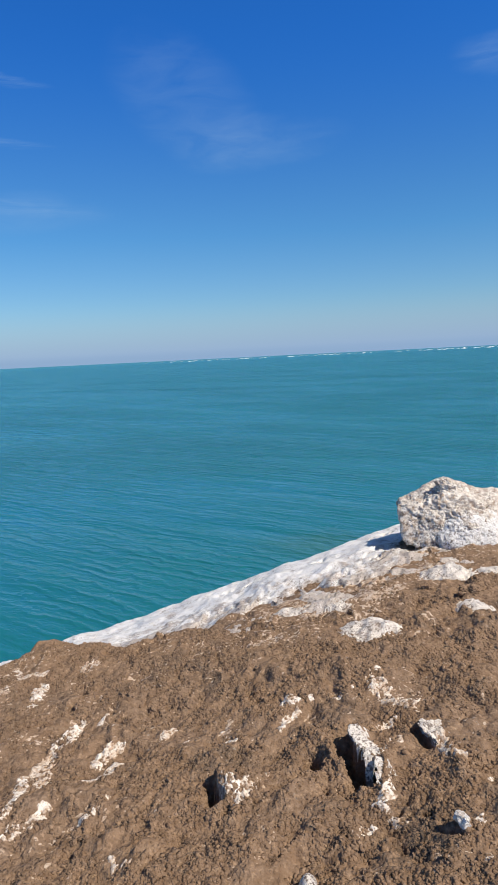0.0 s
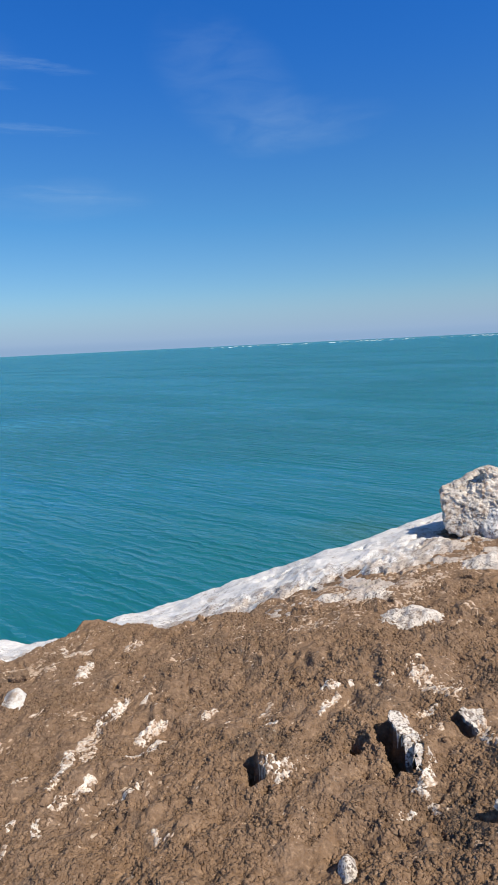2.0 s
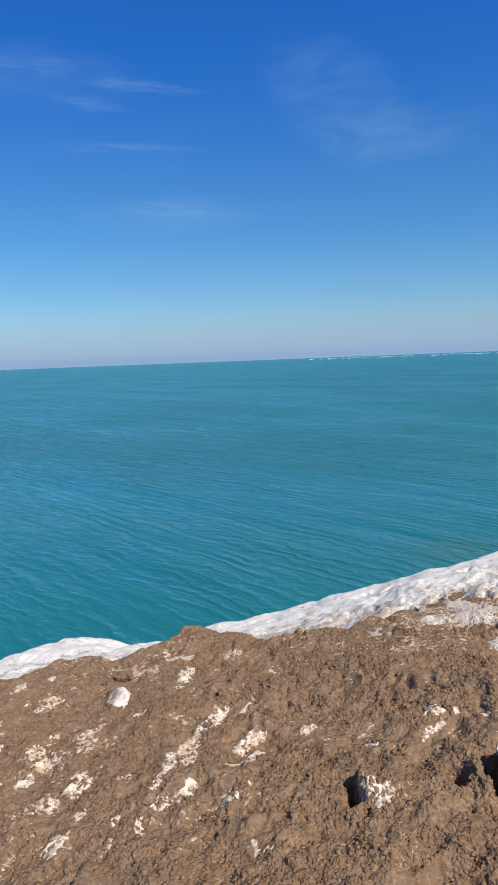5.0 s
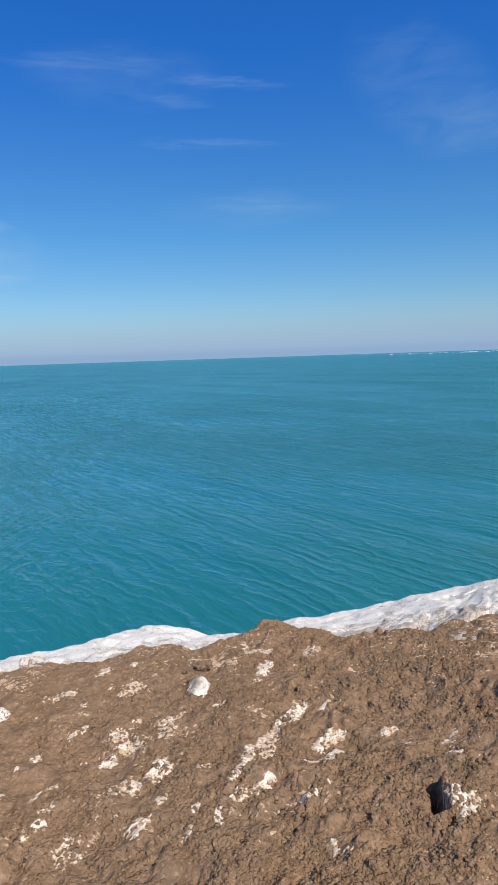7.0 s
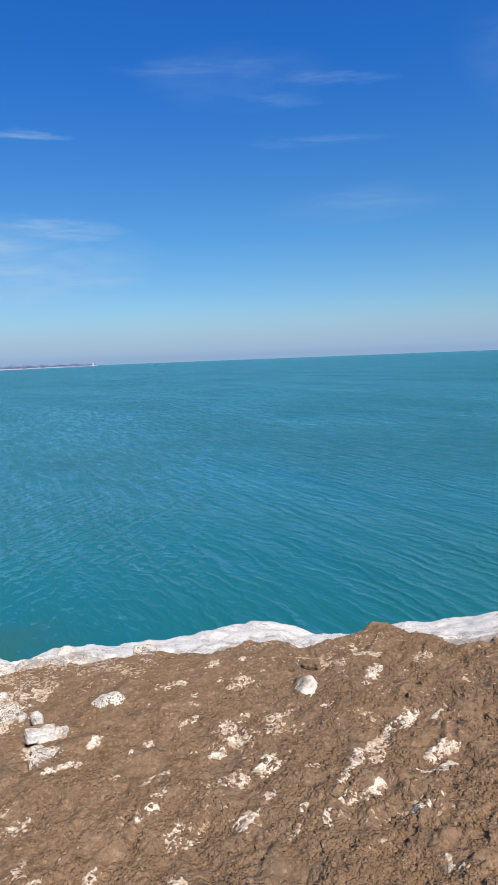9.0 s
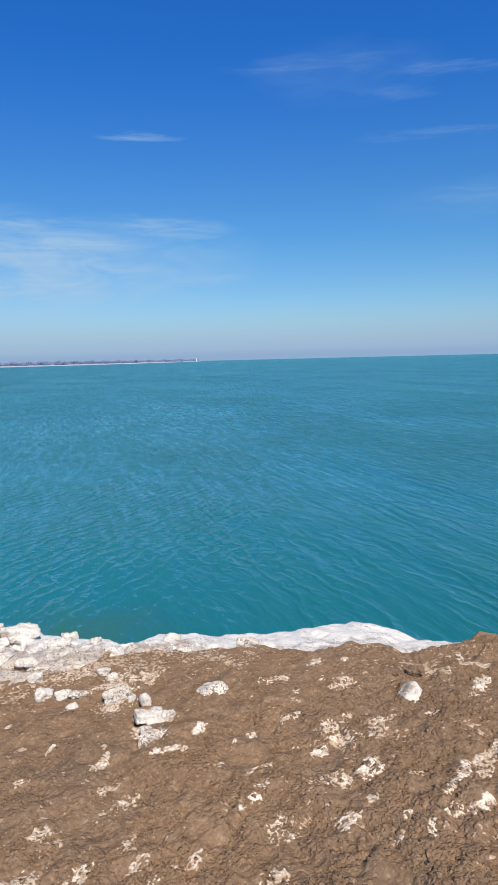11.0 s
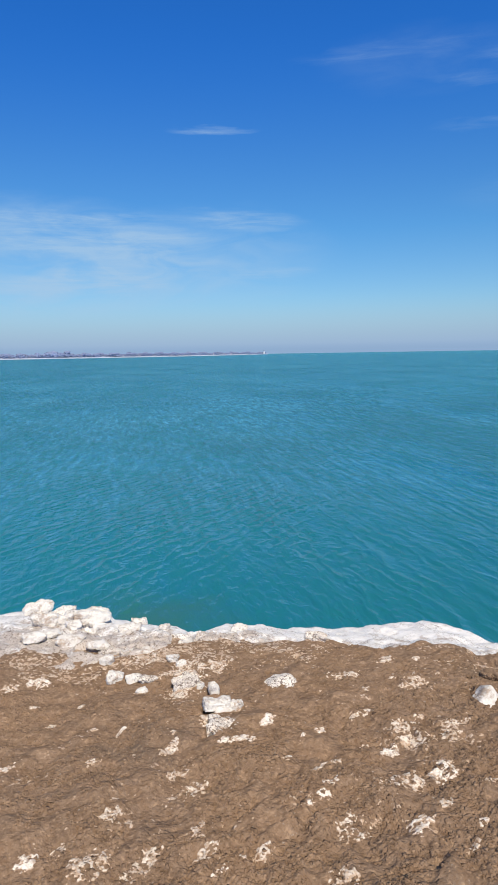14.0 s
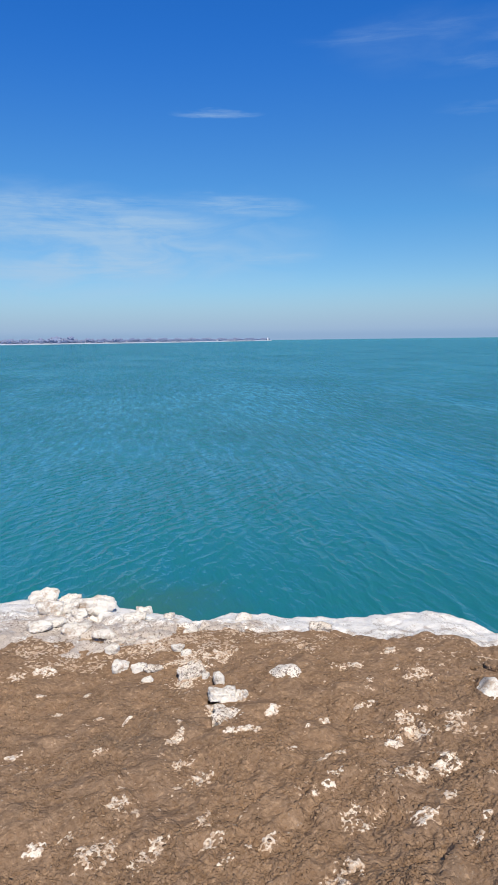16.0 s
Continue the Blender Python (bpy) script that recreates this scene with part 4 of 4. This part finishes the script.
snow_chunk(-3.20, 2.04, 0.142, 0.056, -60)
snow_chunk(-3.04, 2.12, 0.111, 0.042, -58)
snow_chunk(-2.65, 1.95, 0.083, 0.063, -57)
snow_chunk(-2.56, 2.00, 0.077, 0.054, -55)
snow_chunk(-2.21, 2.12, 0.035, 0.035, -49)
snow_chunk(-2.13, 2.13, 0.046, 0.069, -48)
snow_chunk(-2.58, 2.26, 0.057, 0.053, -51)
snow_chunk(-2.50, 2.25, 0.046, 0.041, -51)
snow_chunk(-2.82, 2.02, 0.068, 0.060, -57)
snow_chunk(-2.44, 1.96, 0.053, 0.028, -54)
snow_chunk(-1.96, 2.10, 0.055, 0.058, -46)
dirty_chunk(-2.49, 2.03, 0.090, 0.037, -54)
dirty_chunk(-2.29, 2.10, 0.109, 0.090, -50)
dirty_chunk(-2.94, 2.12, 0.123, 0.047, -57)
ice_block(-2.01, 2.04, 0.130, 0.055, -48)
snow_mound(-1.18, 2.85, 0.095, 0.080, -24, CHUNK_SNOW)
snow_mound(-1.94, 2.38, 0.130, 0.070, -42)
dirty_chunk(-2.14, 2.89, 0.106, 0.076, -39)


# ---- fine litter on the earth ----
def build_flecks():
    """Thin remains of old snow, lacy and too many to count."""
    step = 0.005
    xs, ys = np.arange(-4.0, 1.6, step), np.arange(0.95, 4.3, step)
    x, y = np.meshgrid(xs, ys, indexing="ij")
    az, r = polar(x, y)
    bank = np.interp(az, BANK_AZ, BANK_R)
    dense = 0.34 * fbm(x * 2.1, y * 2.1, 301, 2) + 0.42 * fbm(x * 8.5, y * 8.5, 305, 2)
    dense = dense + np.interp(r - bank, [-0.55, 0.0], [0, 1]) * np.interp(az, [-68, -60, -46, -38, -6, 2], [0.30, 0.62, 0.58, 0.22, 0.18, 0.46])
    show = dense + 0.55 * fbm(x * 42, y * 42, 311, 2) + 0.45 * perlin(x * 95, y * 95, 315) - 0.64
    show = np.where((r > bank + 0.5) | (az < -72) | (az > 28), -1.0, show)
    faces = grid_faces(len(xs), len(ys))
    faces = faces[(show.ravel()[faces] > 0.0).any(1)]
    used, back = np.unique(faces, return_inverse=True)
    x, y, show = x.ravel()[used], y.ravel()[used], show.ravel()[used]
    z = earth(x, y) + np.clip(show * 0.008, -0.003, 0.0012) + 0.0004
    me = mesh_from("snow_flecks", np.stack([x, y, z], -1), back.reshape(-1, 4), FLECK_SNOW)
    tagged(new("snow_flecks", me), "countless thin flecks of old snow in brown earth", "snow flecks", kind="stuff")


def build_crumbs():
    """Loose crumbs of frozen earth, thick where the crust is torn."""
    rng = np.random.default_rng(5)
    n = 230000
    az = np.radians(rng.uniform(-70, 27, n))
    r = 1.35 + 2.4 * rng.random(n) ** 1.25
    x, y = HUB[0] + r * np.sin(az), HUB[1] + r * np.cos(az)
    az, r = polar(x, y)
    thick = smooth((fbm(x * 4.5, y * 4.5, 311, 3) + 0.5 * fbm(x * 17, y * 17, 317, 2) + 0.45) / 0.9)
    keep = (rng.random(n) < thick * np.interp(x, [-2.2, -0.8], [0.55, 1.0])) & (r < np.interp(az, BANK_AZ, BANK_R) + 0.1)
    x, y = x[keep], y[keep]
    z = earth(x, y)
    size = 0.0034 + 0.0065 * rng.random(len(x)) ** 3.2
    ring = np.arange(4) * np.pi / 2
    low = np.stack([np.cos(ring), np.sin(ring), 0 * ring - 0.35], -1)
    high = np.stack([0.66 * np.cos(ring + 0.6), 0.66 * np.sin(ring + 0.6), 0 * ring + 0.46], -1)
    ball = np.concatenate([low, high])
    tris = []
    for k in range(4):
        m = (k + 1) % 4
        tris += [(k, m, 4 + k), (m, 4 + m, 4 + k)]
    tris = np.array(tris + [(4, 5, 6), (4, 6, 7)])
    turn = rng.uniform(0, 6.28, len(x))
    c, s = np.cos(turn)[:, None], np.sin(turn)[:, None]
    pts = ball[None] * rng.uniform(0.5, 1.45, (len(x), len(ball), 1))
    pts = pts * rng.uniform(0.7, 1.4, (len(x), 1, 3))
    pts = np.stack([pts[..., 0] * c - pts[..., 1] * s, pts[..., 0] * s + pts[..., 1] * c, pts[..., 2]], -1)
    pts = pts * size[:, None, None] + np.stack([x, y, z], -1)[:, None]
    faces = tris[None] + (np.arange(len(x)) * len(ball))[:, None, None]
    tagged(new("earth_crumbs", mesh_from("earth_crumbs", pts.reshape(-1, 3), faces.reshape(-1, 3), EARTH)), "countless loose crumbs of brown frozen earth", "crumbs", kind="stuff")


def build_offcuts():
    """Small scraps of snow round the larger patches."""
    verts, faces, count = [], [], 0
    for pts, quads in OFFCUTS:
        used, back = np.unique(quads, return_inverse=True)
        verts.append(pts[used])
        faces.append(back.reshape(-1, 4) + count)
        count += len(used)
    me = mesh_from("snow_scraps", np.concatenate(verts), np.concatenate(faces), LACE_SNOW)
    me.attributes.new("rim", "FLOAT", "POINT").data.foreach_set("value", np.full(count, 0.35, np.float32))
    tagged(new("snow_scraps", me), "countless small scraps of old snow round larger patches", "snow scraps", kind="stuff")


build_offcuts()
build_flecks()
build_crumbs()


# ---- the far shore and the drifting ice ----
SHORE_AZ, SHORE_R = [-80, -66, -58, -53, -48, -44, -42.2], [1100, 1150, 1230, 1330, 1550, 2050, 2600]


def shore(az):
    r = float(np.interp(az, SHORE_AZ, SHORE_R))
    return r, r * math.sin(radians(az)), r * math.cos(radians(az))


def build_far_shore():
    az = np.linspace(-80, -42.2, 160)
    verts, faces = [], []
    for a in az:
        r = float(np.interp(a, SHORE_AZ, SHORE_R))
        taper = float(np.interp(a, [-44, -42.2], [1, 0.25]))
        for dr, z in ((-2, -0.3), (6, 0.9), (16, 1.6), (40, 2.4), (70, 3.2), (260, 3.4)):
            q = r + dr * taper
            verts.append((q * math.sin(radians(a)), q * math.cos(radians(a)), SEA + z * (0.5 + 0.5 * taper) + (0.3 * math.sin(a * 9 + dr) if z > 0 else 0)))
    faces = grid_faces(len(az), 6)
    tagged(new("far_shore", mesh_from("far_shore", verts, faces, HAZED_SHORE)), "low snow-covered shore across the lake, coloured blue-grey for haze", "shore", kind="structure")


def build_far_woods():
    rng = random.Random(8)
    bm = bmesh.new()
    bmesh.ops.create_icosphere(bm, subdivisions=1, radius=1.0)
    ball = np.array([v.co[:] for v in bm.verts])
    tris = np.array([[v.index for v in f.verts] for f in bm.faces])
    bm.free()
    verts, faces, count = [], [], 0
    for k in range(3800):
        az = -80 + 37.6 * rng.random() ** 0.8
        r, _, _ = shore(az)
        r += rng.uniform(18, 120)
        x, y = r * math.sin(radians(az)), r * math.cos(radians(az))
        tall = rng.uniform(3.4, 5.2) * (1.0 + 0.25 * math.sin(az * 5.1) + 0.2 * math.sin(az * 13.7)) * (1.5 if -60.6 < az < -59.0 else 1.0)
        for j in range(5):
            s = tall * rng.uniform(0.20, 0.34)
            jit = np.array([[rng.uniform(0.7, 1.3)] for _ in ball])
            c = np.array([x + rng.uniform(-0.35, 0.35) * tall, y + rng.uniform(-0.35, 0.35) * tall, SEA + 2.8 + tall * (0.08 + 0.19 * j)])
            verts.append(ball * jit * s * np.array([1.5, 1.5, 1.0]) + c)
            faces.append(tris + count)
            count += len(ball)
    tagged(new("far_woods", mesh_from("far_woods", np.concatenate(verts), np.concatenate(faces), HAZED_WOOD, False)), "hazy mauve-grey line of bare winter trees", "woods", kind="stuff")


def far_house(az, back, wide, deep, wall_high, roof_high, turn):
    r, _, _ = shore(az)
    r += back
    home = new("house")
    home.location = (r * math.sin(radians(az)), r * math.cos(radians(az)), SEA + 2.2)
    home.rotation_euler = (0, 0, radians(-az + turn))
    bm = bmesh.new()
    bmesh.ops.create_cube(bm, size=1.0, matrix=Matrix.Translation((0, 0, wall_high / 2)) @ Matrix.Diagonal((wide, deep, wall_high, 1)))
    bmesh.ops.bevel(bm, geom=bm.edges[:], offset=0.08, segments=1)
    part("wall", bm, HAZED_WALL, home)
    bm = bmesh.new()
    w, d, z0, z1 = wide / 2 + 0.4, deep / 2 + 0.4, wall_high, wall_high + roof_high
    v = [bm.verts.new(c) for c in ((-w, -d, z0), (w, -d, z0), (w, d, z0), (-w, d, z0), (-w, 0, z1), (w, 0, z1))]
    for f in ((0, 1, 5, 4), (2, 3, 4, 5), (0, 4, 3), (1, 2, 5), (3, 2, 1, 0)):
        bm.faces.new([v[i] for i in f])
    part("roof", bm, HAZED_ROOF, home, "grey pitched roof")
    tagged(home, "small pale house among bare trees on the far shore", "house", "houses on the far shore")


def build_tower():
    r, x, y = shore(-42.55)
    base = new("light_tower")
    base.location = (x, y, SEA + 1.0)
    base.scale = (0.95, 0.95, 1.0)
    bm = bmesh.new()
    bmesh.ops.create_cone(bm, cap_ends=True, segments=20, radius1=2.2, radius2=1.6, depth=10, matrix=Matrix.Translation((0, 0, 5)))
    part("shaft", bm, FLOE, base)
    bm = bmesh.new()
    bmesh.ops.create_cone(bm, cap_ends=True, segments=20, radius1=2.3, radius2=2.3, depth=0.5, matrix=Matrix.Translation((0, 0, 10.25)))
    part("gallery", bm, FLOE, base)
    bm = bmesh.new()
    bmesh.ops.create_cone(bm, cap_ends=True, segments=16, radius1=1.3, radius2=1.3, depth=2.2, matrix=Matrix.Translation((0, 0, 11.6)))
    bmesh.ops.create_cone(bm, cap_ends=True, segments=16, radius1=1.5, radius2=0.1, depth=1.2, matrix=Matrix.Translation((0, 0, 13.3)))
    part("lantern", bm, HAZED_ROOF, base, "dark lantern room with a conical roof")
    tagged(base, "small white light tower at the end of the far shore", "light tower")


def build_drift_ice():
    rng = np.random.default_rng(3)
    n = 420
    az = rng.uniform(-13, 40, n)
    r = 1150 + 700 * rng.random(n) ** 1.6 - 6 * (az - 5)
    keep = rng.random(n) < smooth((az + 14) / 14) * (0.35 + 0.65 * (perlin(az * 0.6, az * 0 + 0.5, 9) > -0.1))
    az, r = az[keep], r[keep]
    bm = bmesh.new()
    bmesh.ops.create_icosphere(bm, subdivisions=1, radius=1.0)
    ball = np.array([v.co[:] for v in bm.verts])
    tris = np.array([[v.index for v in f.verts] for f in bm.faces])
    bm.free()
    m = len(az)
    size = np.stack([rng.uniform(1.2, 5.0, m), rng.uniform(1.5, 5, m), rng.uniform(0.25, 0.8, m)], -1)
    mid = np.stack([r * np.sin(np.radians(az)), r * np.cos(np.radians(az)), np.full(m, SEA)], -1)
    pts = ball[None] * rng.uniform(0.6, 1.3, (m, len(ball), 1)) * size[:, None] + mid[:, None]
    faces = tris[None] + (np.arange(m) * len(ball))[:, None, None]
    tagged(new("drift_ice", mesh_from("drift_ice", pts.reshape(-1, 3), faces.reshape(-1, 3), FLOE, False)), "scattered line of white drift ice far out on the lake", "drift ice", kind="stuff")


build_far_shore()
build_far_woods()
for k, az in enumerate(np.linspace(-65.5, -45.0, 17)):
    far_house(az + 0.7 * math.sin(k * 7.3), 30 + 14 * math.sin(k * 3.1), 6 + 2.5 * math.sin(k * 5.7), 5.0, 2.1 + 0.6 * math.sin(k * 2.3), 1.3, 12 * math.sin(k * 4.1))
build_tower()
build_drift_ice()
